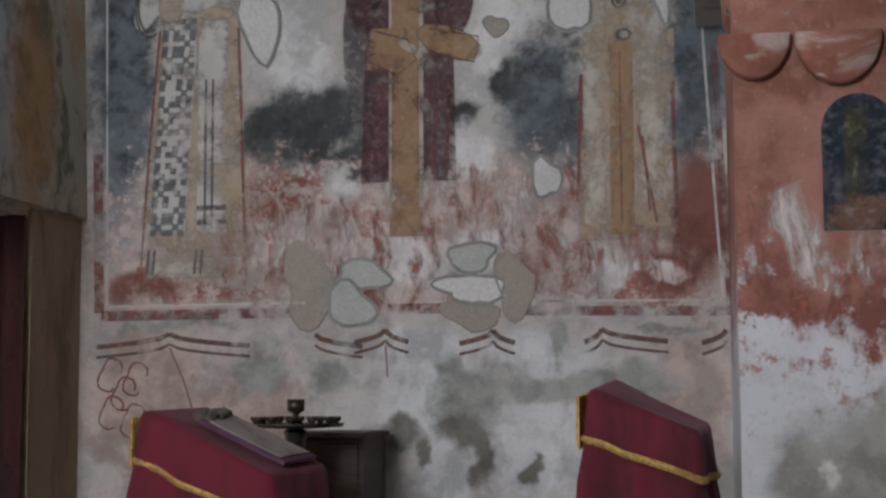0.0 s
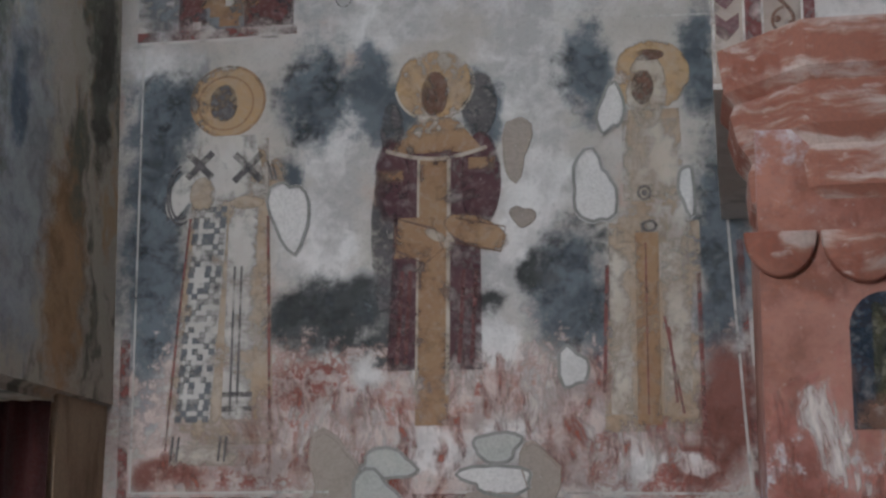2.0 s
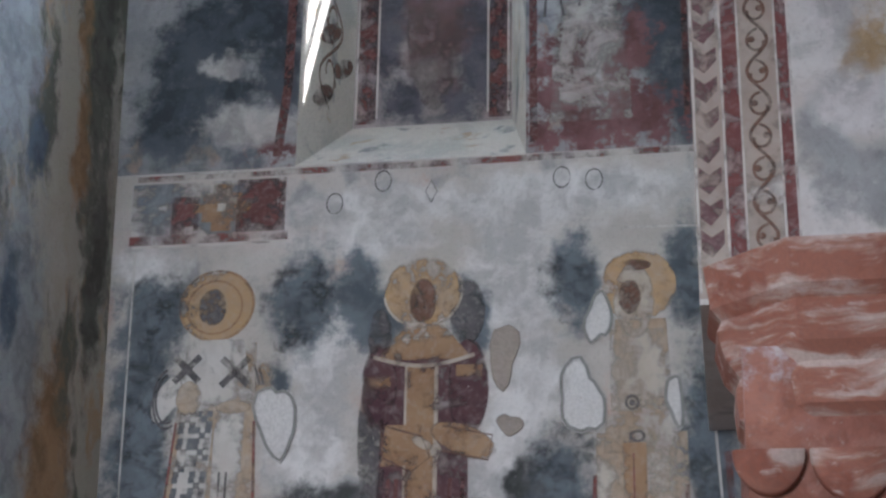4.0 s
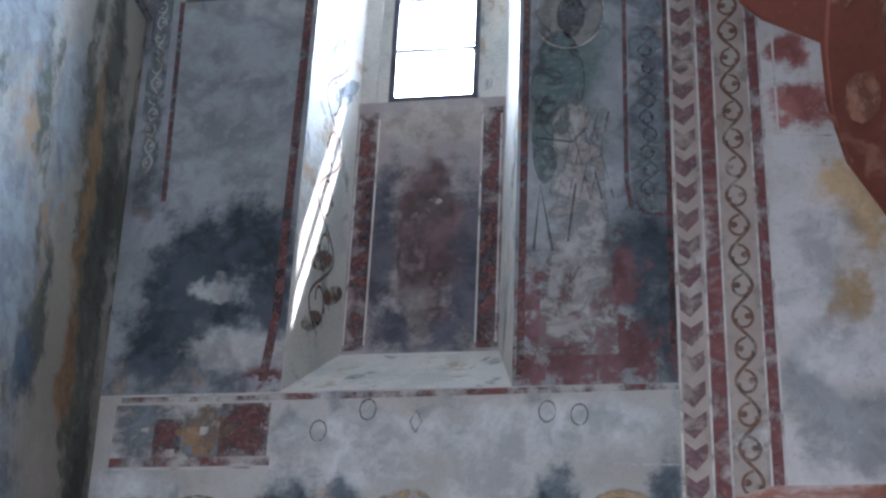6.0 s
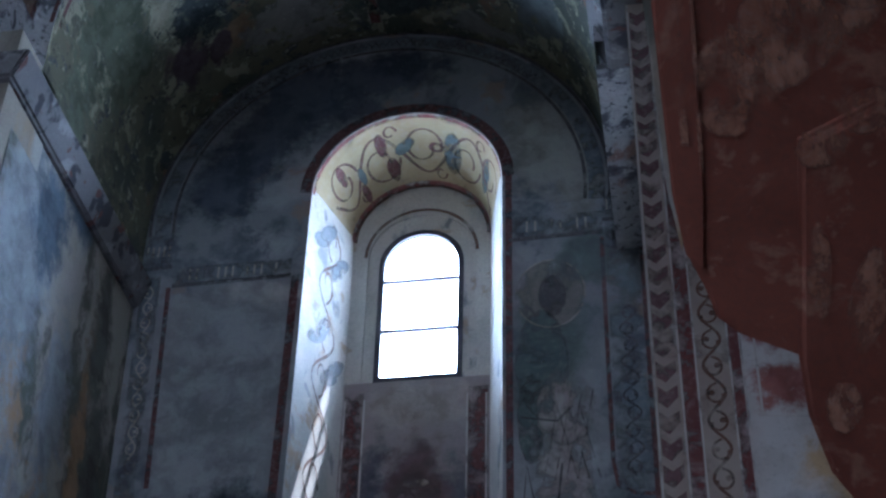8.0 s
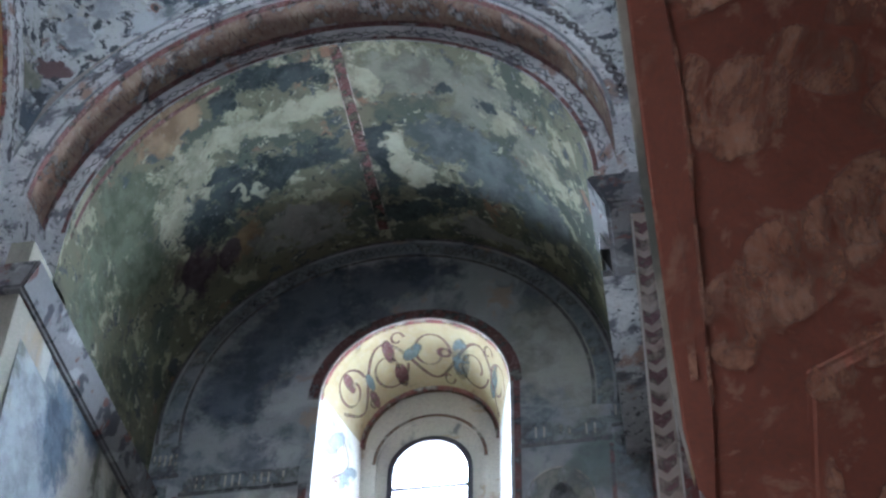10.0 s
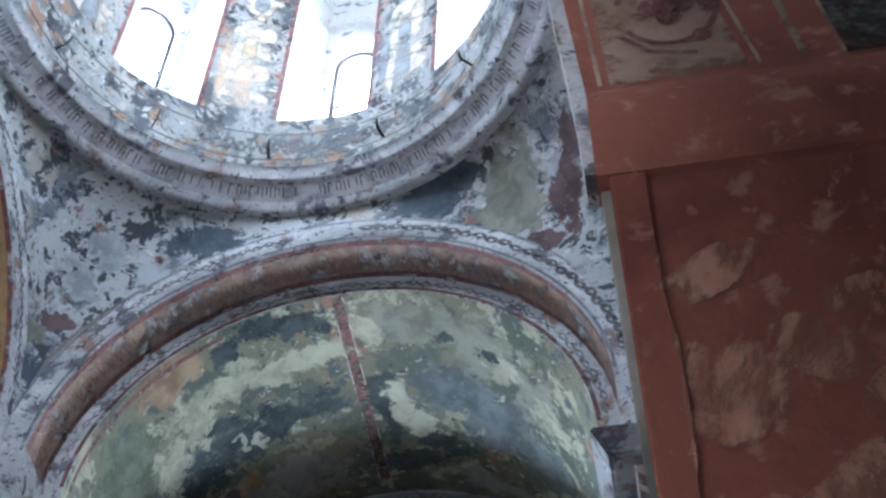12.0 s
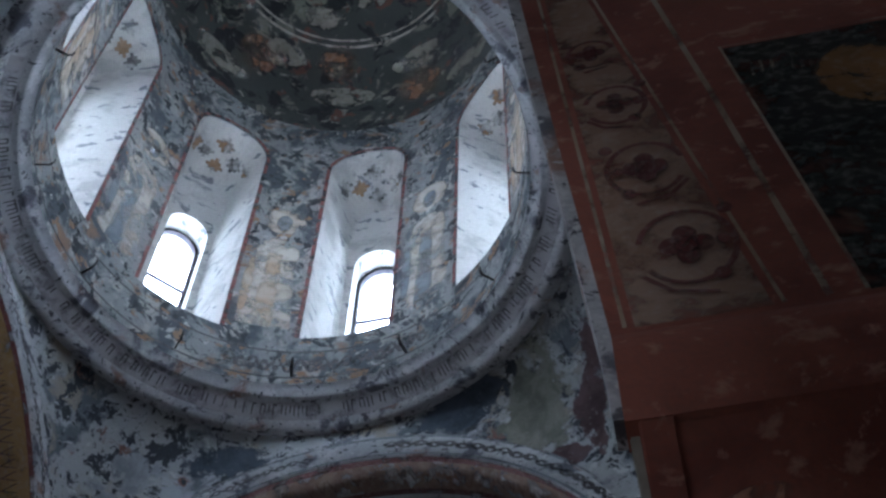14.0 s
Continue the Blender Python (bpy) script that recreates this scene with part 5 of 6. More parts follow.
paint("cloak", fig, SAGE, lambda b: [ell(b, on_north, -0.68, 6.25, 0.15, 0.36, 0.0045), ell(b, on_north, -0.74, 5.9, 0.08, 0.3, 0.004)])
paint("robe", fig, worn("lost_pale_paint", (0.48, 0.45, 0.42), (0.38, 0.33, 0.31), 0.5, 7, None, 0.2), lambda b: [quad(b, on_north, -0.78, -0.36, 4.6, 5.95, 0.0045, 8, 14, 0.0, 0.08), ell(b, on_north, -0.55, 5.95, 0.17, 0.25, 0.0045)])
paint("lattice", fig, DIMRED, lambda b: [ribbon(b, on_north, [(-0.68 + 0.06 * i, 5.5), (-0.58 + 0.06 * i, 6.05)], 0.009, 0.007, 0.25) for i in range(4)] + [ribbon(b, on_north, [(-0.5 + 0.06 * i, 5.5), (-0.62 + 0.06 * i, 6.05)], 0.009, 0.007, 0.25) for i in range(3)])
paint("folds", fig, INK, lambda b: [ribbon(b, on_north, [(-0.8, 5.9), (-0.6, 5.86), (-0.52, 5.95)], 0.014, 0.007), ribbon(b, on_north, [(-0.8, 5.2), (-0.77, 5.6), (-0.7, 5.2)], 0.016, 0.007), ribbon(b, on_north, [(-0.62, 5.25), (-0.58, 5.6)], 0.014, 0.007)])

# niche: vine soffit, leaves on the reveal, frames of the back panel
vt = thing("niche_vine_painting", "painted vine scroll with green and maroon leaves round the niche", "fresco")
paint("ground", vt, CREAMFIRM, lambda b: quad(b, on_soffit, 4, 176, 0.03, 0.93, 0.002, 40, 8))
paint("edge_line", vt, MAROON, lambda b: [ribbon(b, on_soffit, [(u, 0.97) for u in range(0, 181, 6)], 0.09, 0.004), ribbon(b, on_soffit, [(u, 0.03) for u in range(0, 181, 6)], 0.05, 0.004)])


def soffit_vine(b):
    on = lambda u, v, h: on_soffit(u * 100, v, h)
    ribbon(b, on, [(0.1 + 1.6 * i / 60, 0.5 + 0.3 * math.sin(2 * math.pi * 2.3 * i / 60)) for i in range(61)], 0.028, 0.005)
    for c, sg in ((0.28, 1), (0.62, -1), (0.95, 1), (1.3, -1), (1.58, 1)):
        ribbon(b, on, [(c + 0.15 * math.cos(a) * (1 - a / 12), 0.5 - sg * (0.05 + 0.28 * math.sin(a) * (1 - a / 12))) for a in np.linspace(0, 6.6, 26)], 0.022, 0.005)
        ribbon(b, on, [(c + 0.12 + 0.05 * math.cos(a) * (1 - a / 9), 0.5 + sg * (0.3 + 0.1 * math.sin(a) * (1 - a / 9))) for a in np.linspace(0, 5.5, 16)], 0.018, 0.005)


paint("stem", vt, UMBER, soffit_vine)
on_s = lambda u, v, h: on_soffit(u * 100, v, h)
paint("leaf", vt, SAGE, lambda b: [ell(b, on_s, 1.18, 0.5, 0.075, 0.3, 0.006), ell(b, on_s, 1.52, 0.5, 0.05, 0.26, 0.006), ell(b, on_s, 0.82, 0.42, 0.06, 0.12, 0.006, 20, 0, 30), ell(b, on_s, 0.45, 0.55, 0.03, 0.13, 0.006)])
paint("leaf_maroon", vt, DIMRED, lambda b: [ell(b, on_s, 0.66, 0.32, 0.04, 0.17, 0.006), ell(b, on_s, 0.7, 0.68, 0.05, 0.17, 0.006), ell(b, on_s, 0.3, 0.35, 0.04, 0.15, 0.006), ell(b, on_s, 0.42, 0.78, 0.035, 0.14, 0.006), ell(b, on_s, 1.05, 0.45, 0.06, 0.07, 0.006, 16, 0.5)])
paint("reveal_stem", vt, UMBER, lambda b: vine(b, on_reveal, 0.5, 7.6, 0.52, 4.9, 4, 0.2, 0.024, 0.004))
paint("reveal_leaf", vt, GREYBLUE, lambda b: [ell(b, on_reveal, u + d, z + e, 0.2, 0.06, 0.005, 20, 0, 20 + 60 * d) for d, e in ((0, 0), (0.12, 0.1)) for u, z in ((0.3, 7.4), (0.6, 7.25), (0.35, 6.7), (0.65, 6.5))])
paint("reveal_leaf_brown", vt, UMBER, lambda b: [ell(b, on_reveal, u, z, 0.2, 0.06, 0.005, 20, 0, 20) for u, z in ((0.5, 5.35), (0.75, 5.2), (0.4, 4.95))])
# brown painted arc, plus the shading of the recess's step edges drawn as lines
paint("recess_edge_line", vt, UMBER, lambda b: [ribbon(b, on_back, [(NX - r * math.cos(a), 7.53 + dz + r * math.sin(a)) for a in np.linspace(0, math.pi, 30)], 0.022, 0.004) for r, dz in ((0.365, 0.01), (0.44, 0.14))])
paint("back_frame", vt, DIMRED, lambda b: [quad(b, on_back, -1.94, -1.82, 4.92, 6.5, 0.003, 2, 8), quad(b, on_back, -1.18, -1.06, 4.92, 6.5, 0.003, 2, 8)])
paint("back_line", vt, WHITE, lambda b: [ribbon(b, on_back, [(x, 4.95), (x, 6.45)], 0.012, 0.006) for x in (-1.935, -1.815, -1.185, -1.07)])
fig = thing("fresco_figure", "nearly lost dark fresco figure in the niche", "fresco", "standing figures")
paint("robe", fig, worn("lost_plum_paint", (0.14, 0.09, 0.09), (0.2, 0.15, 0.15), 0.5, 5, None, 0.3), lambda b: [ell(b, on_back, -1.49, 5.6, 0.17, 0.62, 0.004)])
paint("band", fig, CREAM, lambda b: [ell(b, on_back, -1.48, 5.86, 0.08, 0.03, 0.007)])

# pier: zigzag and scroll borders
pb = thing("painted_border", "painted zigzag and scroll borders on the pier", "fresco")
paint("zigzag_ground", pb, PIERCREAM, lambda b: quad(b, on_pier, -0.05, 0.06, 3.02, 7.15, 0.002, 2, 30))
paint("red_stripe", pb, REDFIRM, lambda b: [quad(b, on_pier, 0.065, 0.12, 3.02, 7.15, 0.0025, 1, 20), quad(b, on_pier, 0.258, 0.3, 3.02, 7.15, 0.0025, 1, 20)])
paint("scroll_ground", pb, PIERCREAM, lambda b: quad(b, on_pier, 0.125, 0.255, 3.02, 7.15, 0.002, 2, 30))
paint("zigzag", pb, ROSE, lambda b: [b.faces.new([b.verts.new(on_pier(x, z, 0.005)) for x, z in q]) for k in range(33) for z0 in (3.08 + 0.118 * k,) for q in (((-0.035, z0), (0.0, z0 - 0.03), (0.0, z0 + 0.045), (-0.035, z0 + 0.075)), ((0.0, z0 - 0.03), (0.045, z0 + 0.02), (0.045, z0 + 0.075), (0.0, z0 + 0.045)))])
paint("white_line", pb, WHITE, lambda b: [ribbon(b, on_pier, [(x, 3.04), (x, 7.1)], 0.008, 0.006) for x in (-0.043, 0.06, 0.124, 0.257, 0.305)])
paint("scroll", pb, UMBER, lambda b: vine(b, on_pier, 0.19, 3.05, 0.19, 7.1, 16, 0.038, 0.013, 0.006))
paint("panel_line", pb, WHITE, lambda b: ribbon(b, on_pier, [(0.36, 5.2), (0.36, 4.64), (0.62, 4.62)], 0.01, 0.006))
fn = thing("icon_niche", "small arched blue painted niche on the red pier", "niche")
paint("recess", fn, worn("deep_blue_paint", (0.012, 0.024, 0.04), (0.02, 0.032, 0.045), 1.5, 6), lambda b: [quad(b, on_foot, 0.35, 0.58, 1.82, 2.14, 0.004, 4, 6), ell(b, on_foot, 0.465, 2.14, 0.115, 0.115, 0.0045)])
paint("centre_stroke", fn, worn("olive_paint", (0.05, 0.052, 0.03), (0.07, 0.066, 0.035), 0.5, 9, (2, 2, 0.5)), lambda b: quad(b, on_foot, 0.42, 0.5, 1.85, 2.22, 0.007, 3, 5))
paint("foot_stroke", fn, UMBER, lambda b: quad(b, on_foot, 0.36, 0.57, 1.82, 1.93, 0.007, 3, 3))

# vault and arch bands
vb = thing("vault_bands", "painted ornamental bands of the vault and arch", "fresco")
paint("crown_stripe", vb, DIMRED, lambda b: ribbon(b, on_barrel, [(88, 5.32), (88, 6.88)], 2.6, 0.004, 0.8))
paint("crown_line", vb, CREAM, lambda b: [ribbon(b, on_barrel, [(88 + d, 5.32), (88 + d, 6.88)], 0.3, 0.006, 0.7) for d in (-1.45, 1.45)])
paint("end_band", vb, GREYBLUE, lambda b: [ribbon(b, on_lunette, [(u, 1.36) for u in range(-6, 187, 4)], 0.1, 0.012)])
paint("end_line", vb, INK, lambda b: [ribbon(b, on_lunette, [(u, r) for u in range(-6, 187, 4)], 0.022, 0.014) for r in (1.29, 1.44)] + [ribbon(b, on_lunette, [(u, 1.33 + 0.05 * (u % 2)) for u in range(40, 140, 1)], 0.014, 0.014)])
paint("order_ground", vb, worn("chain_brown_paint", (0.2, 0.125, 0.09), (0.27, 0.19, 0.14), 0.75, 6), lambda b: ribbon(b, on_order, [(u, FY + 0.15) for u in range(2, 179, 3)], 0.24, 0.003))
paint("order_line", vb, DIMRED, lambda b: [ribbon(b, on_order, [(u, FY + y) for u in range(2, 179, 3)], 0.04, 0.005) for y in (0.03, 0.27)])
paint("chain", vb, UMBER, lambda b: [ribbon(b, on_order, [(u, FY + 0.11), (u + 1.1, FY + 0.2), (u + 2.0, FY + 0.11)], 0.02, 0.006) for u in np.arange(4, 176, 2.6)])
paint("inner_scroll", vb, GREYBLUE, lambda b: [vine(b, lambda u, v, h: on_inner_face(u * 100, v, h), 0.04, RB + 0.065, 1.76, RB + 0.065, 24, 0.022, 0.008, 0.005)])
paint("inner_line", vb, DIMRED, lambda b: [ribbon(b, on_inner_face, [(u, RB + 0.014) for u in range(1, 180, 3)], 0.026, 0.006), ribbon(b, on_barrel, [(u, FY + 0.36) for u in range(2, 60, 3)], 0.03, 0.005)])
paint("face_scroll", vb, INK, lambda b: [vine(b, lambda u, v, h: on_face(u * 100, v, h), 0.95, R1 + 0.1, 1.7, R1 + 0.1, 12, 0.03, 0.012, 0.005), vine(b, lambda u, v, h: on_face(u * 100, v, h), 0.3, R1 + 0.1, 0.8, R1 + 0.1, 9, 0.025, 0.008, 0.005)])
paint("face_line", vb, GREYBLUE, lambda b: [ribbon(b, on_face, [(u, r) for u in range(1, 180, 3)], 0.02, 0.005) for r in (R1 + 0.012, R2 - 0.02)])
paint("west_chain_ground", vb, worn("chain_gold_paint", (0.45, 0.28, 0.1), (0.38, 0.24, 0.1), 0.95, 6), lambda b: ribbon(b, on_west_order, [(u, 0.15) for u in range(2, 179, 3)], 0.24, 0.003))
paint("west_chain", vb, UMBER, lambda b: [ribbon(b, on_west_order, [(u, 0.11), (u + 1.1, 0.2), (u + 2.0, 0.11)], 0.025, 0.006) for u in np.arange(4, 176, 2.6)])
paint("west_line", vb, MAROON, lambda b: [ribbon(b, on_west_order, [(u, y) for u in range(2, 179, 3)], 0.03, 0.005) for y in (0.02, 0.28)])
paint("west_scroll", vb, INK, lambda b: vine(b, lambda u, v, h: on_west_face(u * 100, v, h), 0.1, R1 + 0.1, 1.7, R1 + 0.1, 26, 0.025, 0.009, 0.005))

# impost blocks of the north arch
IMPOST = surface("impost_plaster", (0.22, 0.215, 0.22), [((0.34, 0.34, 0.34), 6.0, 0.55, 0.64, None), ((0.07, 0.07, 0.08), 5.0, 0.53, 0.6, None), ((0.16, 0.08, 0.07), 9.0, 0.57, 0.64, None)], warp=0.3)
for k, (x0, x1, foot, z0, z1) in enumerate(((AX + RB - 0.03, EAST + 0.12, 0.09, 6.98, 7.2), (WEST - 0.25, AX - RB + 0.1, -0.07, 6.84, 7.03))):
    bm = bmesh.new()
    for v in box(bm, x0, x1, FY - 0.03, NY - 0.004 if k else FY + 0.5, z0, z1):
        if v.co.z < z0 + 0.1 and (v.co.x < x0 + 0.05) == (k == 0):
            v.co.x += foot
    bmesh.ops.bevel(bm, geom=list(bm.edges), offset=0.015, segments=2, affect="EDGES")
    structure("impost_%d" % (k + 1), bm, IMPOST, "grey plaster impost course under the arch and vault", "impost")

bm = bmesh.new()
box(bm, AX + RB - 0.004, EAST - 0.01, FY + 0.5, NY - 0.004, 7.0, 7.04)
structure("vault_ledge", bm, ARCHED, "narrow plaster ledge where the vault springs", "trim")

# ring lettering as plain bars, drum ornaments, dome circle
rb = thing("ring_ornament", "band of faded unreadable lettering round the dome ring", "fresco")


def bars(b):
    rnd = random.Random(11)
    for k in range(260):
        a = -125 + k * 0.95
        if rnd.random() < 0.72 and not 8 < (k % 40) < 12:
            ribbon(b, on_ring, [(a, 0.22 + 0.2 * rnd.random()), (a + 0.2 * rnd.random(), 0.8)], 0.32, 0.004)
            if rnd.random() < 0.4:
                ribbon(b, on_ring, [(a, 0.8), (a + 0.9, 0.78)], 0.1, 0.004)


paint("letter_bar", rb, INK, bars)
paint("ring_ground", rb, worn("ring_mauve_paint", (0.44, 0.42, 0.43), (0.5, 0.48, 0.49), 0.7, 7), lambda b: ribbon(b, on_ring, [(u, 0.5) for u in range(-130, 131, 3)], 0.9, 0.0025))
paint("drum_scroll", rb, INK, lambda b: [vine(b, lambda u, v, h: on_drum(u * 40, v, h), -0.75, 9.84, 0.6, 9.84, 9, 0.07, 0.022, 0.004), ribbon(b, on_drum, [(u, 9.7) for u in range(-130, 131, 3)], 0.02, 0.004), ribbon(b, on_drum, [(u, 10.0) for u in range(-130, 131, 3)], 0.02, 0.004)])
for k in range(8):
    c = 45 * k
    w = thing("drum_painting", "faded standing figure and frame between drum windows", "fresco", "drum paintings")
    a = c + 22.5
    paint("robe", w, CREAM, lambda b: [quad(b, on_drum, a - 7.5, a + 7.5, 10.28, 11.18, 0.003, 6, 8, 0, 2.0), ell(b, on_drum, a, 11.23, 6.5, 0.3, 0.003)])
    paint("tunic", w, TAN if k % 2 else GREYBLUE, lambda b: [quad(b, on_drum, a - 3.5, a + 2.5, 10.28, 11.28, 0.005, 4, 8, 0, 1.0), ell(b, on_drum, a - 6.5, 10.78, 1.5, 0.4, 0.005)])
    paint("halo", w, CREAM, lambda b: ell(b, on_drum, a, 11.78, 6.5, 0.2, 0.004))
    paint("head", w, GREYBLUE, lambda b: ell(b, on_drum, a, 11.75, 2.4, 0.13, 0.006), "plain grey oval")
    paint("frame", w, MAROON, lambda b: ribbon(b, lambda u, v, h: on_drum(u * 39.5, v, h), [((c - HW - 0.7) / 39.5, W0)] + [((c - (HW + 0.7) * math.cos(math.pi * i / 16)) / 39.5, WT + 0.36 * math.sin(math.pi * i / 16)) for i in range(17)] + [((c + HW + 0.7) / 39.5, W0)], 0.028, 0.004))
    # stepped crosses on the splayed head of the window
    def on_splay(u, v, h):
        aa = math.pi * (0.5 + 0.5 * u)
        ang, z = c - HW * math.cos(aa), WT + 0.32 * math.sin(aa)
        g = 0.1 + 0.8 * (v * 0.5 + 0.5)
        p, q = Vector(drum(ang, z)), Vector(drum(c + (ang - c) * 0.55, W0 + (z - W0) * 0.93, RD + 0.45))
        r = p.lerp(q, g)
        mid_pt = Vector(drum(c, z - 0.3, RD + 0.2))
        return r + (mid_pt - r).normalized() * h
    paint("stepped_cross", w, INK if k % 2 else OCHRE, lambda b: [quad(b, on_splay, u + i * 0.085 - 0.0425, u + i * 0.085 + 0.0425, v + j * 0.14 - 0.07, v + j * 0.14 + 0.07, 0.006, 1, 1)
                                                 for u, v in ((-0.35, 0.1), (0.35, 0.1)) for i in range(-2, 3) for j in range(-2, 3) if abs(i) + abs(j) in (1, 2) or (i, j) == (0, 0)])
    paint("stepped_cross", w, OCHRE if k % 2 else INK, lambda b: [quad(b, on_splay, u + i * 0.085 - 0.0425, u + i * 0.085 + 0.0425, v + j * 0.14 - 0.07, v + j * 0.14 + 0.07, 0.006, 1, 1)
                                                 for u, v in ((0.0, -0.4), (0.0, 0.6), (-0.7, -0.2), (0.7, -0.2)) for i in range(-2, 3) for j in range(-2, 3) if abs(i) + abs(j) in (1, 2) or (i, j) == (0, 0)])
dc = thing("dome_circle", "painted circle bands in the dome", "fresco")
paint("circle", dc, CREAM, lambda b: [ribbon(b, on_dome, [(u, 42) for u in range(0, 361, 5)], 1.0, 0.004), ribbon(b, on_dome, [(u, 44.5) for u in range(0, 361, 5)], 0.8, 0.004)])
paint("light_patch", dc, worn("dull_cream_patch", (0.3, 0.28, 0.23), (0.22, 0.2, 0.16), 0.6, 6), lambda b: [ell(b, on_dome, u, v, 13, 5, 0.005) for u, v in ((-40, 34), (-12, 20), (20, 30), (-60, 15), (5, 60), (-80, 55), (40, 12), (-25, 52))])
paint("warm_patch", dc, worn("dull_orange_paint", (0.2, 0.115, 0.065), (0.15, 0.08, 0.05), 0.55, 6), lambda b: [ell(b, on_dome, u, v, 9, 8, 0.006) for u, v in ((-48, 28), (-15, 35), (18, 18))])

IRONWORK = surface("black_iron", (0.03, 0.028, 0.027), [((0.07, 0.045, 0.03), 20, 0.5, 0.7, None)], rough=0.6, bump=0.001, metal=0.6)
for k in range(12):
    a = -162 + 30 * k
    bm = bmesh.new()
    pts = [(RD + 0.02, 9.72), (RD - 0.08, 9.72), (RD - 0.1, 9.75), (RD - 0.1, 9.79)]
    prev = None
    for r, z in pts:
        loop = [bm.verts.new(Vector(drum(a, z, r)) + Vector((0.008 * math.cos(q), 0.008 * math.sin(q), 0.008 * math.sin(q + 1)))) for q in (0, 1.57, 3.14, 4.71)]
        if prev:
            for i in range(4):
                bm.faces.new((prev[i], prev[(i + 1) % 4], loop[(i + 1) % 4], loop[i]))
        prev = loop
    tagged(mesh_ob("iron_hook", bm, IRONWORK), "black iron lamp hook fixed in the drum wall", "hook", "iron hooks")

# painted panel above the sanctuary arch
def on_arch(u, v, h=0.003):
    return under(u, v, h + 0.001)


def on_band(u, v, h=0.003):
    return under(u, v, h + 0.009)


sc = thing("wall_scuff", "pale scuffs, scratches and edge lines on the dark red plaster", "stain")
SCUFF = worn("pale_red_scuff", (0.56, 0.3, 0.2), (0.42, 0.19, 0.12), 0.5, 17, (1.6, 0.8, 1.0), 0.14)
paint("scuff", sc, SCUFF, lambda b: [ell(b, on_arch, u, v, ru, rv, 0.002, 28, 0, turn) for u, v, ru, rv, turn in (
    (0.14, 1.135, 0.08, 0.03, -20), (0.165, 1.285, 0.08, 0.06, -30), (0.118, 1.26, 0.03, 0.05, -20), (0.16, 1.53, 0.08, 0.06, -25), (0.22, 1.49, 0.1, 0.07, -25),
    (0.29, 1.455, 0.1, 0.06, -20), (0.36, 1.41, 0.1, 0.06, -15), (0.36, 1.18, 0.08, 0.025, -5), (0.28, 1.24, 0.08, 0.04, 20), (0.13, 1.59, 0.04, 0.03, 0), (0.42, 1.3, 0.1, 0.05, -10))])
paint("mottle", sc, SCUFF, lambda b: [ell(b, lambda u, v, h: under(u, v, h + 0.017), u, v, ru, rv, 0.002, 24, 0, turn) for u, v, ru, rv, turn in (
    (0.26, 1.63, 0.04, 0.03, -20), (0.33, 1.59, 0.05, 0.03, -10), (0.25, 1.8, 0.02, 0.07, 0), (0.32, 1.85, 0.03, 0.08, 10), (0.28, 2.0, 0.03, 0.04, 0), (0.4, 1.75, 0.05, 0.06, 20))])
# pale lines along the raised border's edge, in the scuff colour
paint("pale_edge_line", sc, SCUFF, lambda b: [ribbon(b, on_band, [(0.074, 1.1), (0.088, 1.24), (0.09, 1.36), (0.088, 1.5), (0.087, 1.68)], 0.007, 0.002, 0.55), ribbon(b, on_band, [(0.06, 1.36), (0.066, 1.5), (0.065, 1.62)], 0.012, 0.002, 0.45)])
rp = thing("sanctuary_fresco", "dark red panel with scroll of four-lobed flowers", "fresco")
paint("ground", rp, worn("dull_cream_paint", (0.36, 0.25, 0.18), (0.29, 0.18, 0.12), 0.95, 10), lambda b: quad(b, on_panel, 0.041, 0.252, 3.64, 5.2, 0.003, 4, 16, -0.135, 0.06))
paint("line", rp, TAN, lambda b: [ribbon(b, on_panel, [(0.026, 3.64), (-0.05, 5.2)], 0.007, 0.005), ribbon(b, on_panel, [(0.268, 3.64), (0.07, 5.2)], 0.007, 0.005), ribbon(b, on_panel, [(0.335, 3.64), (0.27, 4.45), (0.2, 5.2)], 0.012, 0.005)])
SCROLLRED = worn("scroll_maroon_paint", (0.14, 0.045, 0.04), (0.18, 0.06, 0.05), 0.95, 12)


def scroll_rings(b):
    for x, z, r, sg in ((0.148, 3.86, 0.08, 1), (0.11, 4.17, 0.07, -1), (0.08, 4.48, 0.06, 1), (0.05, 4.77, 0.05, -1)):
        ribbon(b, on_panel, [(x + r * math.cos(a) * sg, z + 1.5 * r * math.sin(a)) for a in np.linspace(-2.6, 2.9, 28)], 0.011, 0.006)
        ribbon(b, on_panel, [(x - sg * r * 1.0, z - r), (x - sg * r * 0.5, z - 1.7 * r), (x + sg * r * 0.4, z - 2.0 * r)], 0.01, 0.006)
        for k in range(3):
            ell(b, on_panel, x + sg * r * (0.95 - 0.2 * k), z + r * (1.35 - 1.35 * k), 0.014, 0.02, 0.007, 12)


paint("stem", rp, SCROLLRED, scroll_rings)
paint("flower", rp, worn("dark_maroon_paint", (0.1, 0.03, 0.028), (0.13, 0.04, 0.035), 0.95, 12), lambda b: [ell(b, on_panel, x + dx * k, z + dz * k, 0.021 * k, 0.03 * k, 0.008) for x, z, k in ((0.148, 3.86, 1), (0.11, 4.17, 0.9), (0.08, 4.48, 0.8), (0.05, 4.77, 0.7)) for dx, dz in ((0.026, 0), (-0.026, 0), (0, 0.035), (0, -0.035), (0, 0))])
ic = thing("painted_icon", "dark painted panel with dull ochre halo on the red wall", "icon")
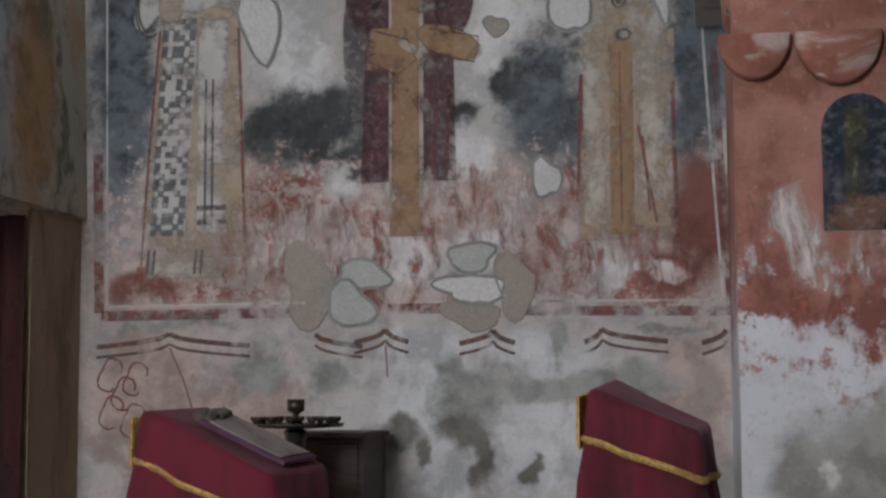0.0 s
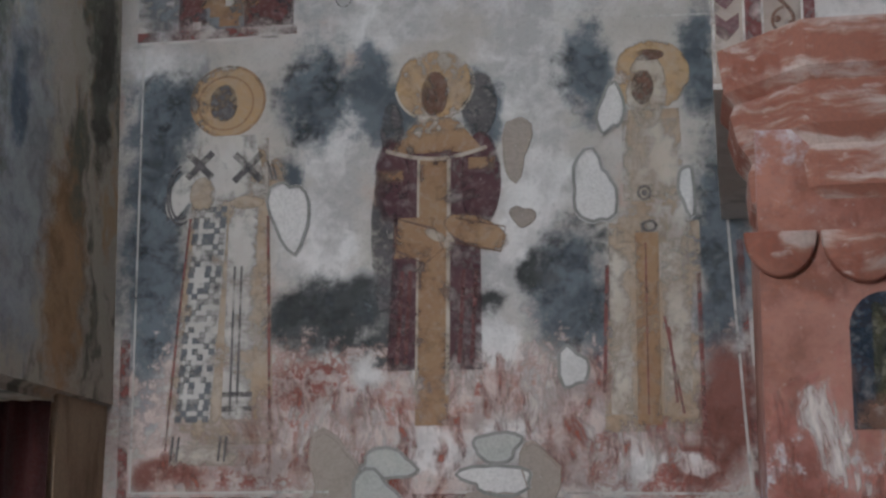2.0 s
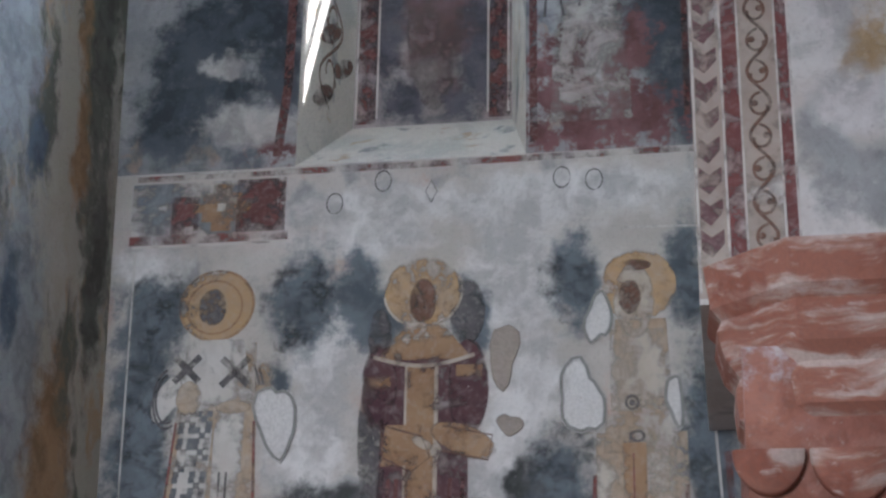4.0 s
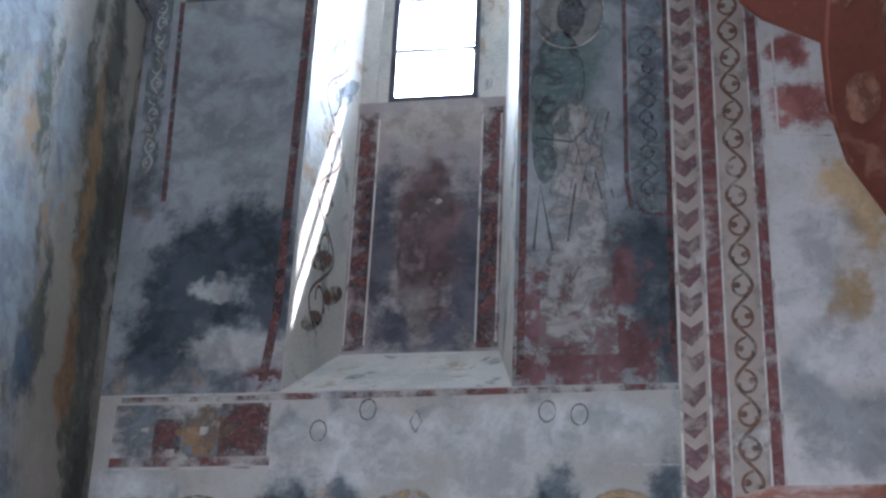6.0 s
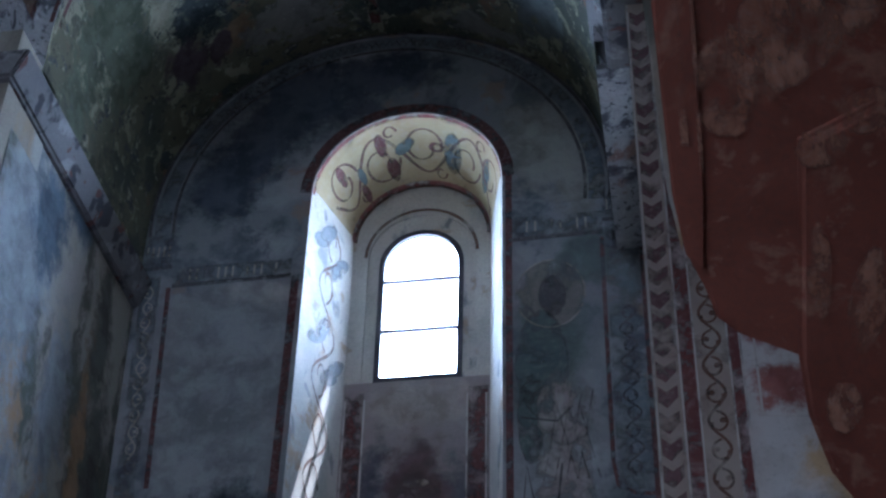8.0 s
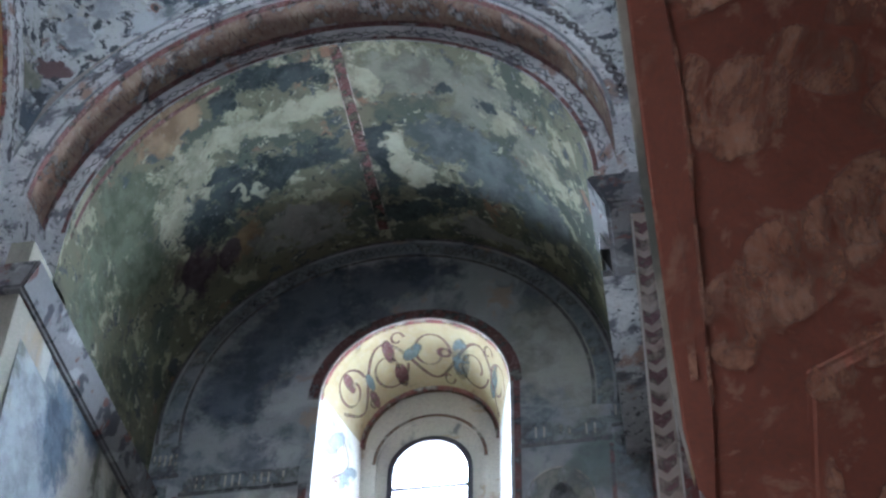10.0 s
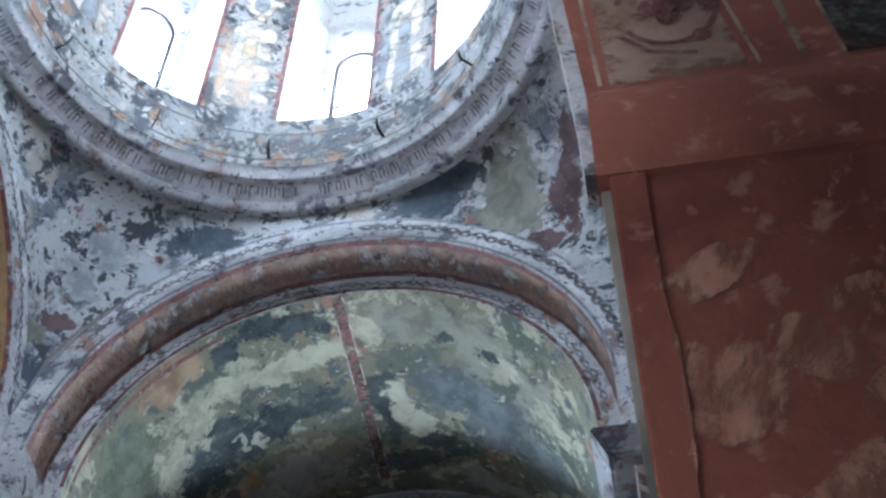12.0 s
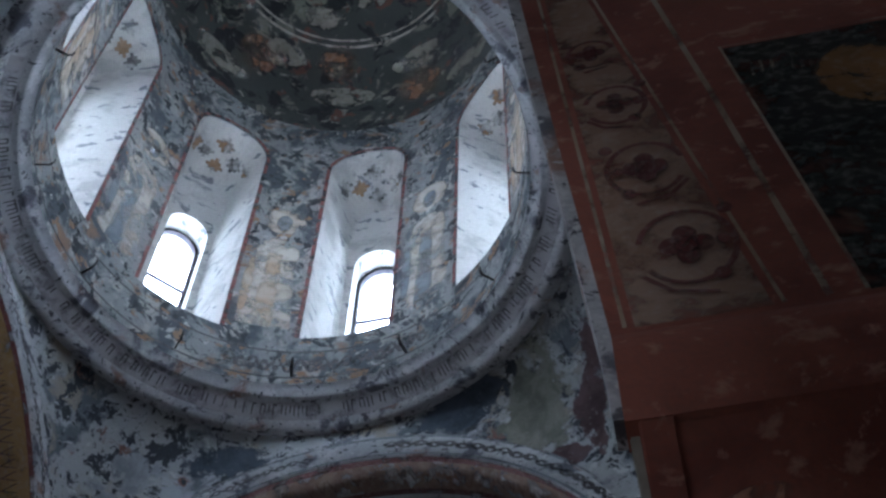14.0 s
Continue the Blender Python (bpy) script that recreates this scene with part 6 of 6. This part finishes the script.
paint("ground", ic, worn("near_black_paint", (0.02, 0.024, 0.022), (0.03, 0.032, 0.028), 1.2, 8), lambda b: quad(b, on_panel, 0.396, 0.95, 3.64, 4.675, 0.003, 4, 8, -0.075))
paint("halo", ic, worn("dull_ochre_paint", (0.3, 0.16, 0.06), (0.24, 0.13, 0.05), 0.9, 10), lambda b: ell(b, on_panel, 0.57, 4.43, 0.1, 0.15, 0.006))
paint("letter_bar", ic, TAN, lambda b: [ribbon(b, on_panel, [(x, 4.5), (x + 0.006, 4.57)], 0.007, 0.006) for x in (0.36, 0.378, 0.4, 0.44, 0.458, 0.475)])
paint("edge", ic, TAN, lambda b: ribbon(b, on_panel, [(0.392, 3.64), (0.317, 4.68), (0.95, 4.69)], 0.007, 0.006))


# ---- things in front of the wall ----
VELVET = surface("burgundy_velvet", (0.15, 0.006, 0.022), [((0.07, 0.003, 0.01), 5.0, 0.4, 0.65, (1, 1, 0.3))], rough=0.8, bump=0.001, grain=160)
VELVET.node_tree.nodes["Principled BSDF"].inputs["Sheen Weight"].default_value = 0.06
GOLD = surface("gold_braid", (0.5, 0.3, 0.08), [((0.3, 0.17, 0.05), 60, 0.4, 0.6, None)], rough=0.5, bump=0.003, grain=150, metal=0.35)
DARKWOOD = surface("dark_stained_wood", (0.075, 0.048, 0.032), [((0.045, 0.028, 0.018), 3.0, 0.4, 0.6, (1, 1, 12)), ((0.1, 0.065, 0.045), 8.0, 0.5, 0.7, (1, 1, 14))], rough=0.55, bump=0.002, grain=40)
BRASS = surface("tarnished_brass", (0.1, 0.075, 0.045), [((0.04, 0.033, 0.026), 14, 0.4, 0.65, None)], rough=0.45, bump=0.001, metal=0.8)
GREYCARD = surface("worn_icon_board", (0.3, 0.25, 0.22), [((0.2, 0.16, 0.15), 9, 0.45, 0.65, None)], rough=0.5)
PURPLE = surface("purple_board_edge", (0.1, 0.025, 0.07), [((0.06, 0.015, 0.04), 12, 0.4, 0.6, None)], rough=0.6)


def lectern(label, high_front, low_front, low_back, high_back, drop):
    """A slanted stand under a velvet cloth that falls in folds, with a short upper cloth trimmed in gold."""
    top = tagged(new("lectern"), label, "lectern", "velvet lecterns")
    cs = [Vector(p) for p in (high_front, low_front, low_back, high_back)]
    mid = sum(cs, Vector()) / 4
    loop = []
    for i in range(4):
        a, b = cs[i], cs[(i + 1) % 4]
        loop += [a.lerp(b, k / 14) for k in range(14)]
    n = len(loop)

    def ring(out, down, folds, seed):
        pts = []
        for i, p in enumerate(loop):
            o = Vector((p.x - mid.x, p.y - mid.y, 0))
            w = folds * (math.sin(i * 1.15 + seed) + 0.6 * math.sin(i * 0.47 + 2 * seed))
            q = p + o.normalized() * (out + w)
            q.z = p.z - down if down < 0.5 else down - 1.0
            pts.append(q)
        return pts

    def skin(rings, cap):
        q = bmesh.new()
        sheet(q, [r + [r[0]] for r in rings])
        if cap:
            c = q.verts.new(mid + Vector((0, 0, 0.0)))
            vs = [q.verts.new(p) for p in rings[0]]
            for i in range(n):
                q.faces.new((c, vs[i], vs[(i + 1) % n]))
        bmesh.ops.remove_doubles(q, verts=q.verts, dist=0.0004)
        return q

    part("cloth", skin([ring(-0.01, 0.0, 0, 0), ring(0.006, 0.012, 0, 0), ring(0.012, 0.1, 0.006, 1), ring(0.035, 0.3, 0.024, 1), ring(0.06, 1.45, 0.03, 1), ring(0.08, 1.08, 0.035, 1)], True), VELVET, top, "", True)
    part("upper_cloth", skin([ring(-0.02, -0.006, 0, 0), ring(0.01, -0.003, 0, 0), ring(0.022, 0.02, 0.001, 2), ring(0.03, drop * 0.5, 0.007, 2), ring(0.036, drop, 0.012, 2)], True), VELVET, top, "", True)
    lo, hi = ring(0.039, drop + 0.002, 0.012, 2), ring(0.039, drop - 0.024, 0.0115, 2)
    part("gold_braid", skin([hi, ring(0.047, drop - 0.011, 0.012, 2), lo], False), GOLD, top, "gold braid along the cloth hem", True)
    # gold fringe at the high end
    q = bmesh.new()
    a, b = cs[3], cs[0]
    for i in range(26):
        p = a.lerp(b, 0.1 + 0.9 * i / 25) + Vector((-0.05, -0.012, -0.02))
        box(q, p.x - 0.006, p.x + 0.004, p.y - 0.007, p.y + 0.007, p.z - drop + 0.01 * math.sin(i * 2.1), p.z)
    ob = part("fringe", q, GOLD, top, "gold fringe")
    ob["kind"] = "stuff"
    for dx, dy in ((-0.12, -0.1), (0.12, -0.1), (0.12, 0.1), (-0.12, 0.1)):
        q = bmesh.new()
        box(q, mid.x + dx - 0.02, mid.x + dx + 0.02, mid.y + dy - 0.02, mid.y + dy + 0.02, 0.0, mid.z - 0.15)
        part("leg", q, DARKWOOD, top)
    return top


lectern("slanted lectern draped in burgundy velvet with gold braid", (-2.09, 5.45, 1.255), (-1.6, 5.4, 1.03), (-1.5, 5.78, 1.045), (-2.0, 5.86, 1.265), 0.19)
lectern("tall slanted lectern under a burgundy velvet cloth", (-0.4, 5.15, 1.325), (-0.06, 5.1, 1.19), (-0.03, 5.42, 1.21), (-0.35, 5.5, 1.36), 0.17)

# framed icon board lying on the first lectern
board = tagged(new("icon_board"), "framed icon board lying on the lectern", "icon")
a, b, c, d = Vector((-1.93, 5.56, 1.2)), Vector((-1.58, 5.5, 1.045)), Vector((-1.52, 5.74, 1.06)), Vector((-1.9, 5.82, 1.225))
up = Vector((0.4, 0.05, 0.9)).normalized()


def plate(lift, shrink, thick):
    q = bmesh.new()
    m = (a + b + c + d) / 4
    pts = [m + (p - m) * shrink + up * lift for p in (a, b, c, d)]
    lo = [q.verts.new(p) for p in pts]
    hi = [q.verts.new(p + up * thick) for p in pts]
    q.faces.new(lo)
    q.faces.new(hi)
    for i in range(4):
        q.faces.new((lo[i], lo[(i + 1) % 4], hi[(i + 1) % 4], hi[i]))
    return q


part("frame", plate(0.012, 1.0, 0.016), PURPLE, board)
part("face", plate(0.029, 0.86, 0.004), GREYCARD, board, "worn grey picture surface")
bar_bm = bmesh.new()
for i in range(14):
    p = a.lerp(d, 0.1 + 0.06 * i) + up * 0.03
    bmesh.ops.create_icosphere(bar_bm, subdivisions=1, radius=0.016 + 0.006 * (i % 3), matrix=Matrix.Translation(p + Vector((0.03 * math.sin(i * 2.3), 0, 0))))
tagged(mesh_ob("dried_sprig", bar_bm, surface("dried_herb", (0.07, 0.065, 0.05), [((0.12, 0.1, 0.08), 30, 0.4, 0.6, None)])), "dark dried sprig lying on the icon board", "sprig")

# candle stand
SX, SY, SZ = -1.68, 6.05, 1.2
stand = tagged(new("candle_stand"), "tarnished brass candle stand with a ring of small cups", "candle stand")


def spun(profile, x, y, n=24):
    q = bmesh.new()
    sheet(q, [[(x + r * math.cos(2 * math.pi * i / n), y + r * math.sin(2 * math.pi * i / n), z) for i in range(n + 1)] for r, z in profile])
    bmesh.ops.remove_doubles(q, verts=q.verts, dist=0.0003)
    return q


part("foot", spun([(0.001, 0.0), (0.17, 0.0), (0.17, 0.02), (0.1, 0.05), (0.04, 0.1)], SX, SY), BRASS, stand, "", True)
part("stem", spun([(0.03, 0.1), (0.022, 0.5), (0.03, 0.75), (0.022, 1.0), (0.03, SZ - 0.14), (0.045, SZ - 0.05), (0.05, SZ - 0.03), (0.03, SZ - 0.02)], SX, SY), BRASS, stand, "", True)
part("tray", spun([(0.02, SZ - 0.02), (0.19, SZ - 0.012), (0.2, SZ + 0.004), (0.192, SZ + 0.004), (0.18, SZ - 0.006), (0.02, SZ - 0.008)], SX, SY, 36), BRASS, stand, "", True)
part("goblet", spun([(0.001, SZ), (0.03, SZ + 0.005), (0.014, SZ + 0.025), (0.012, SZ + 0.04), (0.034, SZ + 0.055), (0.036, SZ + 0.1), (0.03, SZ + 0.1), (0.028, SZ + 0.06), (0.001, SZ + 0.055)], SX, SY), BRASS, stand, "", True)
for r, k in ((0.165, 12), (0.1, 7)):
    for i in range(k):
        an = 2 * math.pi * (i + 0.3) / k
        part("cup", spun([(0.001, SZ - 0.004), (0.012, SZ - 0.002), (0.01, SZ + 0.008), (0.02, SZ + 0.018), (0.021, SZ + 0.03), (0.016, SZ + 0.03), (0.014, SZ + 0.016), (0.001, SZ + 0.014)], SX + r * math.cos(an), SY + r * math.sin(an), 10), BRASS, stand, "", True)

# wooden chest against the wall
chest = tagged(new("wooden_cabinet"), "dark stained wooden cabinet standing against the wall", "cabinet")
q = bmesh.new()
box(q, -1.8, -1.49, 6.45, 6.9, 0.0, 1.13)
bmesh.ops.bevel(q, geom=list(q.edges), offset=0.006, segments=2, affect="EDGES")
part("body", q, DARKWOOD, chest)
q = bmesh.new()
box(q, -1.82, -1.475, 6.43, 6.92, 1.132, 1.158)
bmesh.ops.bevel(q, geom=list(q.edges), offset=0.005, segments=2, affect="EDGES")
part("top", q, DARKWOOD, chest)
for z in (0.3, 0.58, 0.86):
    q = bmesh.new()
    box(q, -1.78, -1.51, 6.438, 6.448, z, z + 0.25)
    bmesh.ops.bevel(q, geom=list(q.edges), offset=0.003, segments=1, affect="EDGES")
    part("board", q, DARKWOOD, chest)

# thin cable on the wall and a dark red door in the west doorway
cu = bpy.data.curves.new("wall_cable", "CURVE")
cu.dimensions, cu.bevel_depth = "3D", 0.006
sp = cu.splines.new("POLY")
sp.points.add(9)
for i in range(10):
    f = i / 9
    sp.points[i].co = (-2.86 + 0.26 * f, 6.97, 0.72 + 0.34 * f ** 1.4, 1)
cu.materials.append(IRONWORK)
tagged(new("wall_cable", cu), "thin black cable hanging along the wall", "cable")
DOORRED = surface("dark_red_curtain", (0.06, 0.012, 0.012), [((0.035, 0.008, 0.008), 4, 0.4, 0.6, (3, 3, 0.3))], rough=0.8)
curtain = bmesh.new()
sheet(curtain, [[(-3.62 + 0.585 * i / 30, 6.37 + 0.02 * math.sin(i * 1.1), z) for i in range(31)] for z in (0.0, 1.0, 2.13)])
tagged(mesh_ob("door_curtain", curtain, DOORRED, None, "", True), "dark red curtain hanging in the side doorway", "curtain")
